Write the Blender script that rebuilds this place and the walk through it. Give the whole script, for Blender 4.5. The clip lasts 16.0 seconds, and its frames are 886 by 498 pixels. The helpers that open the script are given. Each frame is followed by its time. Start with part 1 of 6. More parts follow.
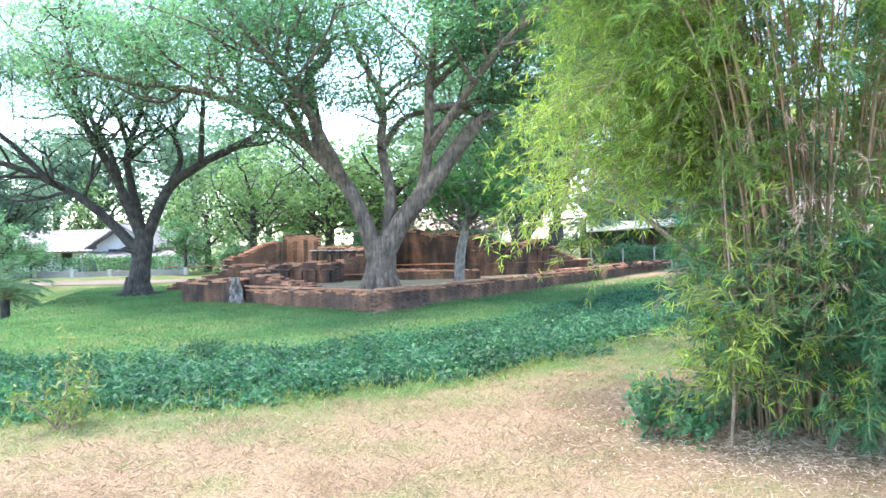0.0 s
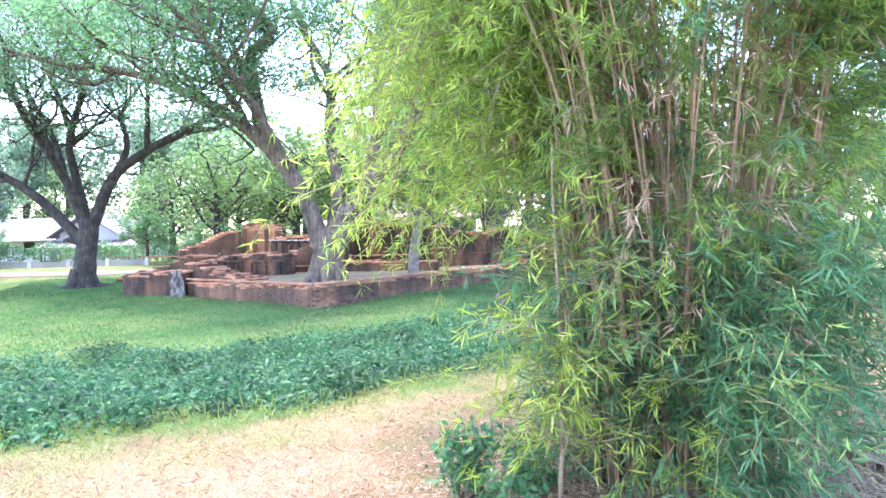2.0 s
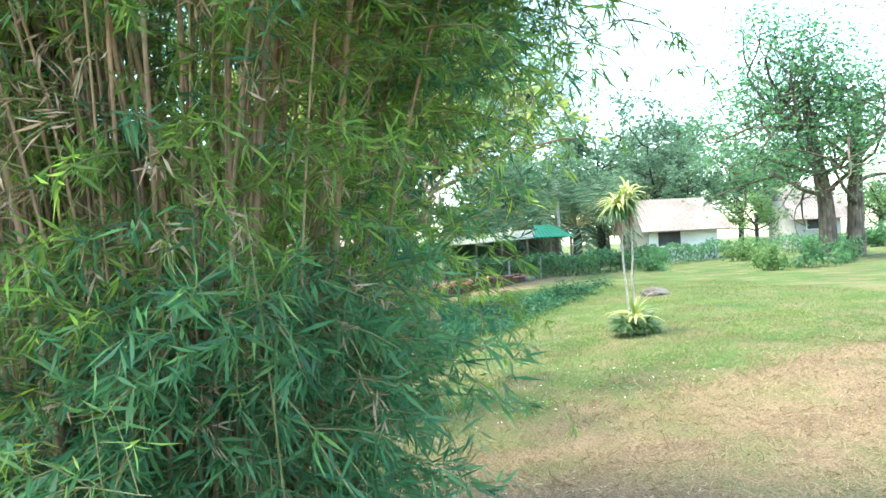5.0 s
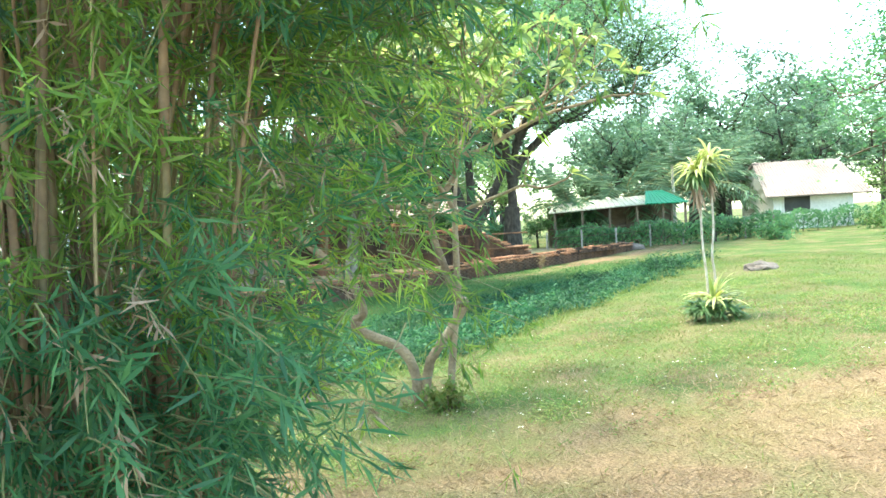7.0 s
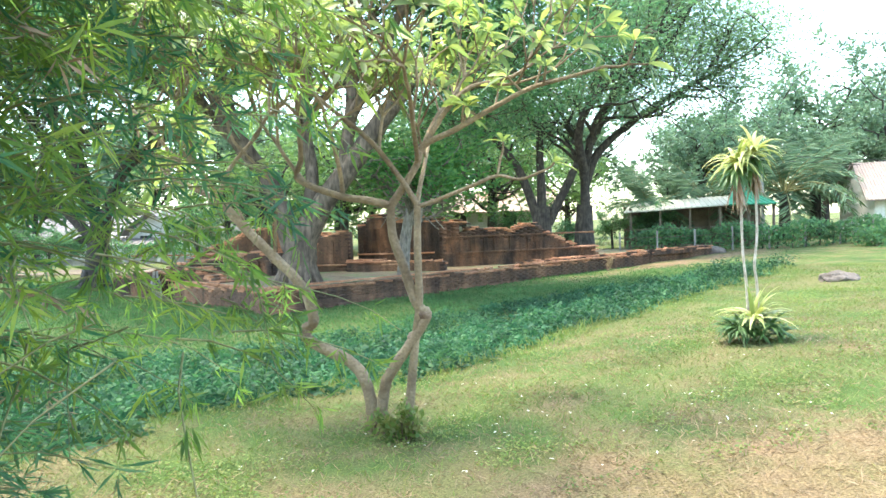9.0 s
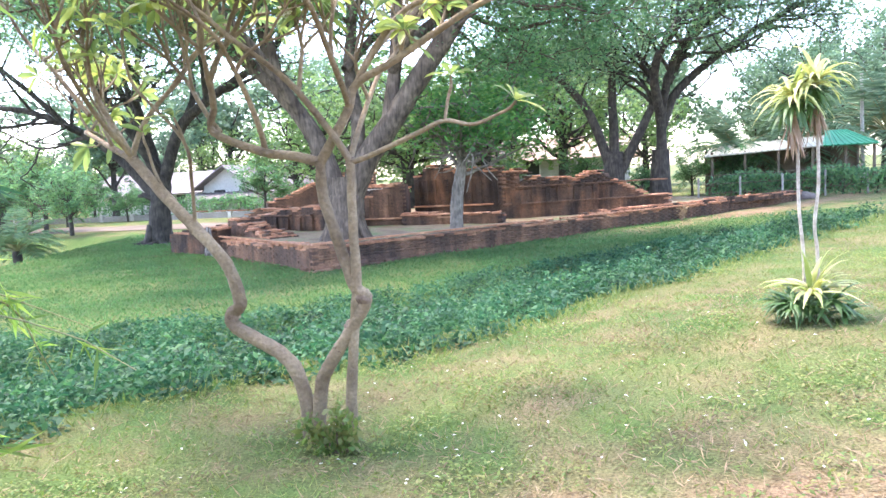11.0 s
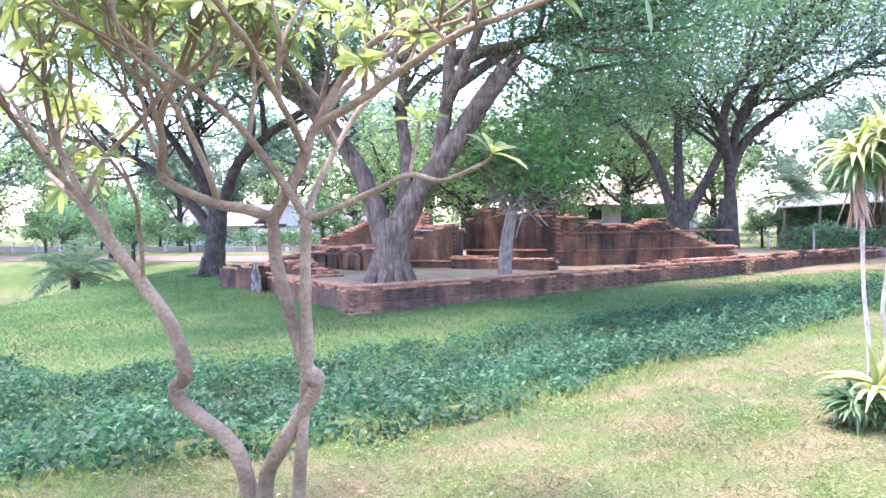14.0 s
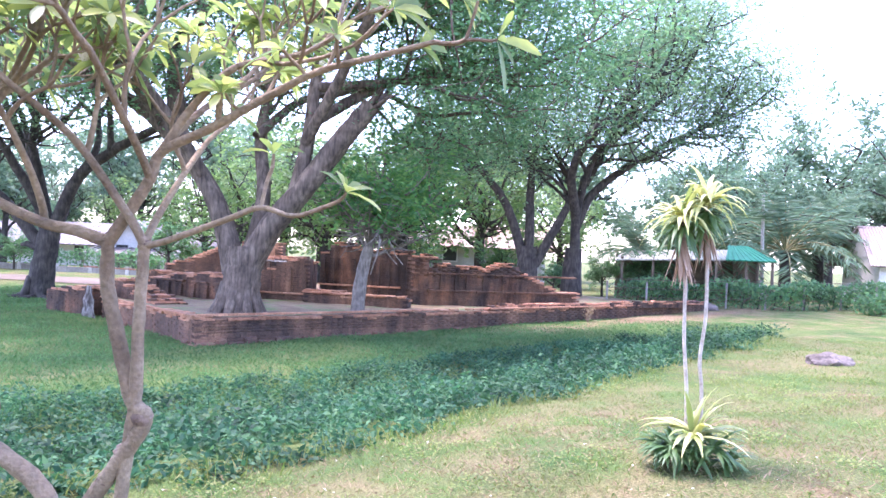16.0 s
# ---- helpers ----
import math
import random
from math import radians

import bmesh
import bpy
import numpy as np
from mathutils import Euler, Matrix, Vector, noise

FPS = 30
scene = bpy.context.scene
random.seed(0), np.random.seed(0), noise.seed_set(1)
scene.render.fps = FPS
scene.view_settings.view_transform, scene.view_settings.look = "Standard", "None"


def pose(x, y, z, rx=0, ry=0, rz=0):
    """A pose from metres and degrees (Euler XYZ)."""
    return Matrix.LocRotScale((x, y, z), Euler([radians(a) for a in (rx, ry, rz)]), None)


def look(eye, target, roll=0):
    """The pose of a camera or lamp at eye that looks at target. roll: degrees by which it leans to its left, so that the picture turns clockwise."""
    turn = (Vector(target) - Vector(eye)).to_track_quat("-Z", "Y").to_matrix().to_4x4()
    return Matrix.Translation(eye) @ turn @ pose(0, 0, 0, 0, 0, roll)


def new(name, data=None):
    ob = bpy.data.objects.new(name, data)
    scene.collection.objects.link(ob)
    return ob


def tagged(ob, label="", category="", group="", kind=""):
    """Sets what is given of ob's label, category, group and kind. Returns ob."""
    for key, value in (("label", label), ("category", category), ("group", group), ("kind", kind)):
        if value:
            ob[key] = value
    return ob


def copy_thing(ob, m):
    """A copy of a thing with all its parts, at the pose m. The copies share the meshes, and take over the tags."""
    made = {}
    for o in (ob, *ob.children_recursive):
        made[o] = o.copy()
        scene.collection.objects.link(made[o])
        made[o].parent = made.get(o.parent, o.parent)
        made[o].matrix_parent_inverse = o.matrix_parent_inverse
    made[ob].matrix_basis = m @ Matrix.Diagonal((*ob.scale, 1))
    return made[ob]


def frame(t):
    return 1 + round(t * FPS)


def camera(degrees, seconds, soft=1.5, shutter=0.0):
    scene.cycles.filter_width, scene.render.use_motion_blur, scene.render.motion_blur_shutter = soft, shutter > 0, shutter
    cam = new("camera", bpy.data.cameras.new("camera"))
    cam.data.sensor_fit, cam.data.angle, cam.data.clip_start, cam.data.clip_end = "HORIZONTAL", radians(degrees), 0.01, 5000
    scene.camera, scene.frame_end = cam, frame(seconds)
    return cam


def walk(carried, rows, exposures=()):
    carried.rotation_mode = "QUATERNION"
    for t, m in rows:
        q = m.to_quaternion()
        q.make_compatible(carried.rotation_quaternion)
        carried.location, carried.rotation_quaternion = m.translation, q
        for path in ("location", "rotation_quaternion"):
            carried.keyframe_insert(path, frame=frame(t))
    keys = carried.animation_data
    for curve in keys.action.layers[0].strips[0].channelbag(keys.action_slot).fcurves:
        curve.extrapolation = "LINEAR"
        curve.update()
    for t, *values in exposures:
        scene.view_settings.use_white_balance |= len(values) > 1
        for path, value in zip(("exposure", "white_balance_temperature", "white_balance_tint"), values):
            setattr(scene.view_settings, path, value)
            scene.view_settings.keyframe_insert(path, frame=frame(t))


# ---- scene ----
cam = camera(62.4, 16.0, soft=1.55)
PATH = [
    (0, (0.523, 0.897, 1.413), (0.474, 2.897, 1.39), -1.2),
    (0.5, (0.845, 1.178, 1.417), (0.798, 3.177, 1.385), -1.2),
    (1, (1.173, 1.448, 1.425), (1.179, 3.448, 1.386), -1.8),
    (1.5, (1.501, 1.78, 1.447), (1.509, 3.779, 1.393), -1.3),
    (2, (1.772, 2.077, 1.499), (1.743, 4.076, 1.439), -1.3),
    (2.5, (2.134, 2.303, 1.467), (2.107, 4.303, 1.44), -1.8),
    (3, (2.475, 2.501, 1.463), (2.436, 4.501, 1.445), -2.0),
    (3.5, (2.845, 2.664, 1.538), (2.865, 4.664, 1.519), -2.3),
    (4, (3.382, 2.962, 1.449), (3.448, 4.961, 1.468), -1.6),
    (4.5, (3.579, 3.068, 1.449), (3.729, 5.062, 1.475), -2.0),
    (5, (3.81, 3.31, 1.461), (4.009, 5.3, 1.468), -2.9),
    (7.3, (4.71, 4.115, 1.513), (4.517, 6.104, 1.443), -2.8),
    (7.5, (4.784, 4.189, 1.496), (4.552, 6.175, 1.448), -2.5),
    (8, (4.997, 4.503, 1.493), (4.719, 6.483, 1.465), -2.0),
    (8.5, (5.198, 4.756, 1.502), (4.832, 6.722, 1.474), -1.1),
    (9, (5.397, 5.032, 1.475), (5.043, 7.0, 1.406), -1.8),
    (9.5, (5.575, 5.311, 1.486), (5.289, 7.284, 1.325), -3.5),
    (10, (5.73, 5.622, 1.481), (5.317, 7.57, 1.295), -3.2),
    (12.5, (6.129, 6.911, 1.57), (5.486, 8.794, 1.366), -2.7),
    (13, (6.166, 6.985, 1.582), (5.47, 8.85, 1.392), -2.2),
    (13.5, (6.184, 7.026, 1.589), (5.431, 8.872, 1.429), -1.6),
    (14, (6.172, 7.037, 1.601), (5.433, 8.893, 1.513), -1.0),
    (14.5, (6.17, 7.041, 1.606), (5.44, 8.903, 1.571), -0.8),
    (15, (6.175, 7.05, 1.616), (5.526, 8.941, 1.613), 0.4),
    (15.5, (6.198, 7.035, 1.628), (5.742, 8.982, 1.646), 3.2),
    (16, (6.195, 7.046, 1.622), (5.83, 9.012, 1.637), 2.6),
]
walk(cam, [(t, look(eye, target, roll)) for t, eye, target, roll in PATH],
     exposures=[(0.0, 3.1, 6300, 12), (1.0, 3.4, 6200, 16), (2.5, 3.55, 6150, 28), (3.5, 3.3, 6200, 24), (4.5, 3.1, 6600, 6), (5.0, 2.92, 6850, -3), (7.5, 3.12, 7400, -6), (9.5, 2.93, 7050, 8), (12.5, 3.32, 6300, 34), (15.0, 3.26, 6100, 40), (16.0, 3.1, 6000, 40)])


# ---- sky and sun ----
SUN_TO = Vector((-0.30, 0.04, 1.0)).normalized()
world = bpy.data.worlds.new("sky")
scene.world = world
world.use_nodes = True
wn = world.node_tree.nodes
sky = wn.new("ShaderNodeTexSky")
sky.sky_type, sky.sun_disc = "NISHITA", False
sky.sun_elevation = math.asin(SUN_TO.z)
sky.sun_rotation = math.atan2(SUN_TO.x, SUN_TO.y)
sky.air_density, sky.dust_density, sky.ozone_density = 1.0, 1.2, 1.0
wn["Background"].inputs["Strength"].default_value = 0.15
world.node_tree.links.new(sky.outputs[0], wn["Background"].inputs["Color"])
sun = new("sun", bpy.data.lights.new("sun", "SUN"))
sun.data.energy, sun.data.angle, sun.data.color = 1.1, radians(14.0), (1.0, 0.93, 0.82)
sun.matrix_world = look((0, 0, 60), Vector((0, 0, 60)) - SUN_TO)

# ---- materials ----
def nodes(name):
    m = bpy.data.materials.new(name)
    m.use_nodes = True
    t = m.node_tree
    return m, t.nodes, t.links, t.nodes["Principled BSDF"]


def noise_mix(n, l, cols, scale, detail=4.0, coord="Object", lo=0.35, hi=0.65):
    """Colours spread along a ramp by a noise of the given scale."""
    tc = n.new("ShaderNodeTexCoord")
    nz = n.new("ShaderNodeTexNoise")
    nz.inputs["Scale"].default_value, nz.inputs["Detail"].default_value = scale, detail
    l.new(tc.outputs[coord], nz.inputs["Vector"])
    rp = n.new("ShaderNodeValToRGB")
    el = rp.color_ramp.elements
    el[0].position, el[1].position = lo, hi
    el[0].color, el[1].color = (*cols[0], 1), (*cols[-1], 1)
    for i, c in enumerate(cols[1:-1]):
        e = el.new(lo + (hi - lo) * (i + 1) / (len(cols) - 1))
        e.color = (*c, 1)
    l.new(nz.outputs["Fac"], rp.inputs["Fac"])
    return rp.outputs["Color"], nz.outputs["Fac"], tc


def mix(n, l, fac, a, b, mode="MIX"):
    m = n.new("ShaderNodeMix")
    m.data_type, m.blend_type = "RGBA", mode
    for sock, v in (("Factor", fac), ("A", a), ("B", b)):
        if sock == "Factor":
            s = m.inputs[0]
        else:
            s = [i for i in m.inputs if i.name == sock and i.type == "RGBA"][0]
        if isinstance(v, (int, float)):
            s.default_value = v
        elif isinstance(v, tuple):
            s.default_value = (*v, 1)
        else:
            l.new(v, s)
    return [o for o in m.outputs if o.type == "RGBA"][0]


def surface(name, cols, scale=3.0, fine=40.0, fine_amt=0.35, rough=0.85, bump=0.3, bump_scale=30.0, metal=0.0, rand=0.0, coord="Object", grain=1.0):
    """A rough surface with colour at two scales, grain relief and, for pieces, a tone of their own."""
    m, n, l, b = nodes(name)
    c, f, tc = noise_mix(n, l, cols, scale, coord=coord)
    g = n.new("ShaderNodeTexNoise")
    g.inputs["Scale"].default_value, g.inputs["Detail"].default_value = fine, 6.0
    l.new(tc.outputs[coord], g.inputs["Vector"])
    mr = n.new("ShaderNodeMapRange")
    mr.inputs["From Min"].default_value, mr.inputs["From Max"].default_value = 0.3, 0.7
    mr.inputs["To Min"].default_value, mr.inputs["To Max"].default_value = 1 - fine_amt, 1 + fine_amt
    l.new(g.outputs["Fac"], mr.inputs["Value"])
    val = mr.outputs["Result"]
    if rand:
        oi = n.new("ShaderNodeObjectInfo")
        gi = n.new("ShaderNodeNewGeometry")
        ad = n.new("ShaderNodeMath")
        l.new(oi.outputs["Random"], ad.inputs[0])
        l.new(gi.outputs["Random Per Island"], ad.inputs[1])
        fr = n.new("ShaderNodeMath")
        fr.operation = "FRACT"
        l.new(ad.outputs[0], fr.inputs[0])
        mr2 = n.new("ShaderNodeMapRange")
        mr2.inputs["To Min"].default_value, mr2.inputs["To Max"].default_value = 1 - rand, 1 + rand
        l.new(fr.outputs[0], mr2.inputs["Value"])
        mu = n.new("ShaderNodeMath")
        mu.operation = "MULTIPLY"
        l.new(val, mu.inputs[0])
        l.new(mr2.outputs["Result"], mu.inputs[1])
        val = mu.outputs[0]
    hs = n.new("ShaderNodeHueSaturation")
    l.new(c, hs.inputs["Color"])
    l.new(val, hs.inputs["Value"])
    l.new(hs.outputs["Color"], b.inputs["Base Color"])
    b.inputs["Roughness"].default_value, b.inputs["Metallic"].default_value = rough, metal
    if bump:
        bn = n.new("ShaderNodeTexNoise")
        bn.inputs["Scale"].default_value, bn.inputs["Detail"].default_value = bump_scale, 6.0
        mp = n.new("ShaderNodeMapping")
        mp.inputs["Scale"].default_value = (1, 1, grain)
        l.new(tc.outputs[coord], mp.inputs["Vector"])
        l.new(mp.outputs["Vector"], bn.inputs["Vector"])
        l.new(mp.outputs["Vector"], g.inputs["Vector"])
        bp = n.new("ShaderNodeBump")
        bp.inputs["Strength"].default_value, bp.inputs["Distance"].default_value = bump, 0.03
        l.new(bn.outputs["Fac"], bp.inputs["Height"])
        l.new(bp.outputs["Normal"], b.inputs["Normal"])
    return m


def leaf(name, cols, trans=0.35, rough=0.5, spread=1.2, vary=0.35):
    """Thin leaves: each one its own tone between the colours, with light shining through."""
    m, n, l, b = nodes(name)
    gi = n.new("ShaderNodeNewGeometry")
    rp = n.new("ShaderNodeValToRGB")
    el = rp.color_ramp.elements
    el[0].color, el[1].color = (*cols[0], 1), (*cols[-1], 1)
    for i, c in enumerate(cols[1:-1]):
        e = el.new((i + 1) / (len(cols) - 1))
        e.color = (*c, 1)
    l.new(gi.outputs["Random Per Island"], rp.inputs["Fac"])
    tc = n.new("ShaderNodeTexCoord")
    nz = n.new("ShaderNodeTexNoise")
    nz.inputs["Scale"].default_value, nz.inputs["Detail"].default_value = spread, 3.0
    l.new(tc.outputs["Object"], nz.inputs["Vector"])
    mr = n.new("ShaderNodeMapRange")
    mr.inputs["From Min"].default_value, mr.inputs["From Max"].default_value = 0.3, 0.7
    mr.inputs["To Min"].default_value, mr.inputs["To Max"].default_value = 1 - vary, 1 + vary
    l.new(nz.outputs["Fac"], mr.inputs["Value"])
    hs = n.new("ShaderNodeHueSaturation")
    l.new(rp.outputs["Color"], hs.inputs["Color"])
    l.new(mr.outputs["Result"], hs.inputs["Value"])
    l.new(hs.outputs["Color"], b.inputs["Base Color"])
    b.inputs["Roughness"].default_value = rough
    tr = n.new("ShaderNodeBsdfTranslucent")
    hs2 = n.new("ShaderNodeHueSaturation")
    hs2.inputs["Saturation"].default_value, hs2.inputs["Value"].default_value = 1.1, 1.5
    l.new(hs.outputs["Color"], hs2.inputs["Color"])
    l.new(hs2.outputs["Color"], tr.inputs["Color"])
    mx = n.new("ShaderNodeMixShader")
    mx.inputs[0].default_value = trans
    l.new(b.outputs[0], mx.inputs[1])
    l.new(tr.outputs[0], mx.inputs[2])
    l.new(mx.outputs[0], n["Material Output"].inputs["Surface"])
    return m


BARK_DARK = surface("bark_dark", [(0.034, 0.029, 0.025), (0.072, 0.061, 0.051)], 4, 16, 0.5, 0.95, 1.0, 10, grain=0.2)
BARK_GREY = surface("bark_grey", [(0.075, 0.054, 0.039), (0.155, 0.117, 0.086)], 3, 14, 0.6, 0.95, 1.0, 9, grain=0.15)
BARK_PALE = surface("bark_pale", [(0.155, 0.108, 0.066), (0.31, 0.235, 0.152)], 4, 50, 0.22, 0.85, 0.6, 40)
STEM_PALE = surface("pale_stem", [(0.36, 0.30, 0.24), (0.52, 0.46, 0.39)], 12, 50, 0.25, 0.85, 0.4, 40)
BARK_KNOB = surface("bark_knob", [(0.12, 0.075, 0.05), (0.27, 0.20, 0.15)], 12, 60, 0.3, 0.9, 0.6, 40)
CULM = surface("culm", [(0.15, 0.10, 0.055), (0.27, 0.16, 0.095), (0.19, 0.17, 0.075)], 1.5, 30, 0.25, 0.6, 0.1, 60, rand=0.3)
TWIG = surface("twig", [(0.13, 0.15, 0.055), (0.24, 0.22, 0.10)], 3, 40, 0.2, 0.7, 0.0)
def brickwork(name, cols, streak=0.5):
    """Old brick: tones in large patches, black streaks that ran down the face, grain, and a tone for each brick."""
    m, n, l, b = nodes(name)
    gi = n.new("ShaderNodeNewGeometry")
    oi = n.new("ShaderNodeObjectInfo")

    def field(scale, stretch, detail):
        mp = n.new("ShaderNodeMapping")
        mp.inputs["Scale"].default_value = (1, 1, stretch)
        l.new(gi.outputs["Position"], mp.inputs["Vector"])
        nz = n.new("ShaderNodeTexNoise")
        nz.inputs["Scale"].default_value, nz.inputs["Detail"].default_value = scale, detail
        l.new(mp.outputs["Vector"], nz.inputs["Vector"])
        return nz.outputs["Fac"]

    def spread(v, lo, hi, a=0.35, z=0.65):
        mr = n.new("ShaderNodeMapRange")
        for k, w in (("From Min", a), ("From Max", z), ("To Min", lo), ("To Max", hi)):
            mr.inputs[k].default_value = w
        l.new(v, mr.inputs["Value"])
        return mr.outputs["Result"]

    def times(p, q, op="MULTIPLY"):
        t = n.new("ShaderNodeMath")
        t.operation = op
        l.new(p, t.inputs[0])
        l.new(q, t.inputs[1])
        return t.outputs[0]

    rp = n.new("ShaderNodeValToRGB")
    el = rp.color_ramp.elements
    el[0].position, el[1].position = 0.33, 0.68
    el[0].color, el[1].color = (*cols[0], 1), (*cols[2], 1)
    el.new(0.5).color = (*cols[1], 1)
    l.new(field(1.1, 0.8, 5.0), rp.inputs["Fac"])
    grain = field(28.0, 1.0, 6.0)
    val = times(spread(field(3.4, 0.22, 6.0), 1 - streak, 1.15, 0.32, 0.66), spread(grain, 0.75, 1.25))
    val = times(val, spread(times(oi.outputs["Random"], gi.outputs["Random Per Island"], "ADD"), 0.82, 1.18, 0.0, 2.0))
    hs = n.new("ShaderNodeHueSaturation")
    l.new(rp.outputs["Color"], hs.inputs["Color"])
    l.new(val, hs.inputs["Value"])
    l.new(hs.outputs["Color"], b.inputs["Base Color"])
    b.inputs["Roughness"].default_value = 0.95
    bp = n.new("ShaderNodeBump")
    bp.inputs["Strength"].default_value, bp.inputs["Distance"].default_value = 0.6, 0.02
    l.new(grain, bp.inputs["Height"])
    l.new(bp.outputs["Normal"], b.inputs["Normal"])
    return m


BRICK = brickwork("old_brick", [(0.080, 0.050, 0.036), (0.150, 0.082, 0.051), (0.255, 0.130, 0.072)], 0.48)
BRICK_DARK = brickwork("weathered_brick", [(0.038, 0.028, 0.023), (0.095, 0.055, 0.036), (0.25, 0.115, 0.058)], 0.72)
BRICK_ORANGE = brickwork("orange_brick", [(0.30, 0.135, 0.075), (0.38, 0.18, 0.10), (0.46, 0.25, 0.15)], 0.25)
MORTAR = brickwork("dark_mortar", [(0.045, 0.030, 0.023), (0.085, 0.048, 0.033), (0.15, 0.080, 0.050)], 0.5)
BARK_LIGHT = surface("bark_light", [(0.13, 0.11, 0.09), (0.24, 0.21, 0.175)], 5, 18, 0.4, 0.9, 0.7, 14, grain=0.3)
STUCCO = surface("old_stucco", [(0.085, 0.07, 0.06), (0.36, 0.34, 0.32)], 6.0, 15, 0.3, 0.95, 0.4, 20)
WHITE = surface("white_paint", [(0.62, 0.60, 0.57), (0.74, 0.73, 0.71)], 0.6, 8, 0.1, 0.8, 0.1, 20)
ROOF_GREY = surface("grey_roof_sheet", [(0.17, 0.155, 0.15), (0.25, 0.225, 0.22)], 0.5, 6, 0.15, 0.7, 0.1, 10)
ROOF_TAN = surface("faded_roof_tile", [(0.22, 0.175, 0.155), (0.30, 0.25, 0.225)], 0.5, 6, 0.2, 0.85, 0.2, 10)
ROOF_RUST = surface("rusty_roof_sheet", [(0.28, 0.17, 0.12), (0.42, 0.32, 0.26)], 0.4, 5, 0.25, 0.8, 0.2, 10)
ROOF_GREEN = surface("green_roof_sheet", [(0.015, 0.24, 0.115), (0.03, 0.32, 0.16)], 0.5, 6, 0.12, 0.6, 0.1, 10)
ROOF_CREAM = surface("cream_roof_sheet", [(0.44, 0.42, 0.32), (0.55, 0.52, 0.42)], 0.5, 6, 0.12, 0.95, 0.1, 10)
DARK = surface("dark_opening", [(0.02, 0.02, 0.02), (0.04, 0.04, 0.04)], 1.0, 6, 0.2, 0.6, 0.0)
WOOD = surface("old_wood", [(0.10, 0.075, 0.055), (0.18, 0.14, 0.10)], 2, 20, 0.3, 0.9, 0.3, 20)
STONE = surface("grey_stone", [(0.085, 0.068, 0.058), (0.175, 0.145, 0.125)], 4, 25, 0.3, 0.95, 0.6, 20)
CONCRETE = surface("pale_concrete", [(0.38, 0.36, 0.33), (0.50, 0.48, 0.45)], 1.0, 14, 0.2, 0.9, 0.2, 30)
GREY_WALL = surface("grey_render", [(0.20, 0.19, 0.17), (0.30, 0.28, 0.26)], 0.8, 10, 0.25, 0.95, 0.2, 20)
STRAW = leaf("straw", [(0.20, 0.138, 0.078), (0.33, 0.240, 0.145), (0.23, 0.175, 0.09)], 0.15, 0.8, 0.8, 0.2)
GRASS = leaf("grass_blade", [(0.086, 0.160, 0.040), (0.145, 0.198, 0.050), (0.22, 0.215, 0.078)], 0.4, 0.6, 0.8, 0.25)
# Lawn grass: greener than the bank's, and darkened for the tree shade on it.
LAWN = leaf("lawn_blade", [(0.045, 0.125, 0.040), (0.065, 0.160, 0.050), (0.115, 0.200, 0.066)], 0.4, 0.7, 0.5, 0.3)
WEED = leaf("ditch_weed_leaf", [(0.016, 0.066, 0.034), (0.032, 0.104, 0.048), (0.072, 0.165, 0.064)], 0.35, 0.7, 1.1, 0.5)
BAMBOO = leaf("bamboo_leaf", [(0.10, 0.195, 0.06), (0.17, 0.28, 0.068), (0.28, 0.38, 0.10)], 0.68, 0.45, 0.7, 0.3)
# Darker, bluer bamboo leaf with the clump's own shade in its colour.
BAMBOO_SHADE = leaf("bamboo_leaf_shade", [(0.036, 0.118, 0.060), (0.068, 0.180, 0.082), (0.12, 0.25, 0.105)], 0.55, 0.45, 0.7, 0.3)
BAMBOO_STAR = leaf("fresh_bamboo_leaf", [(0.08, 0.20, 0.075), (0.14, 0.28, 0.09), (0.27, 0.38, 0.13)], 0.5, 0.45, 0.7, 0.2)
# Brighter, yellower bamboo leaf: sunlight on the ditch side put into the colour.
BAMBOO_SUN = leaf("sunlit_bamboo_leaf", [(0.18, 0.27, 0.06), (0.28, 0.38, 0.08), (0.38, 0.46, 0.11)], 0.65, 0.45, 0.7, 0.25)
# Rain tree leaf, lightened and blued to stand for the haze over the crowns.
RAIN = leaf("rain_tree_leaf", [(0.10, 0.175, 0.105), (0.14, 0.235, 0.125), (0.20, 0.29, 0.14)], 0.6, 0.55, 0.3, 0.3)
DENSE = leaf("dense_dark_leaf", [(0.062, 0.145, 0.075), (0.095, 0.20, 0.092), (0.14, 0.25, 0.105)], 0.6, 0.5, 0.5, 0.3)
SMALL_LEAF = leaf("bright_tree_leaf", [(0.055, 0.16, 0.06), (0.095, 0.23, 0.075), (0.16, 0.30, 0.09)], 0.6, 0.5, 0.8, 0.3)
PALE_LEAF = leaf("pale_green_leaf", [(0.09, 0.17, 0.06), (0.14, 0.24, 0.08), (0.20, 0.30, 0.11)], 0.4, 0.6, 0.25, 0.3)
# Paler, greyer leaf for far trees and palms: haze mixed into the colour.
HAZE_LEAF = leaf("hazed_leaf", [(0.09, 0.16, 0.10), (0.12, 0.20, 0.12), (0.16, 0.24, 0.14)], 0.4, 0.7, 0.12, 0.3)
FRANGI = leaf("frangipani_leaf", [(0.12, 0.18, 0.075), (0.20, 0.27, 0.09), (0.40, 0.44, 0.14)], 0.5, 0.4, 3.0, 0.2)
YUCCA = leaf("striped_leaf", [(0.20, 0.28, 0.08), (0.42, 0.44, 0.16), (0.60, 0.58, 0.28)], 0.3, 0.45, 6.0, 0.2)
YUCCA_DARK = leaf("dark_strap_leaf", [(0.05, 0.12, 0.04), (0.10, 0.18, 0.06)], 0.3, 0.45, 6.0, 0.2)
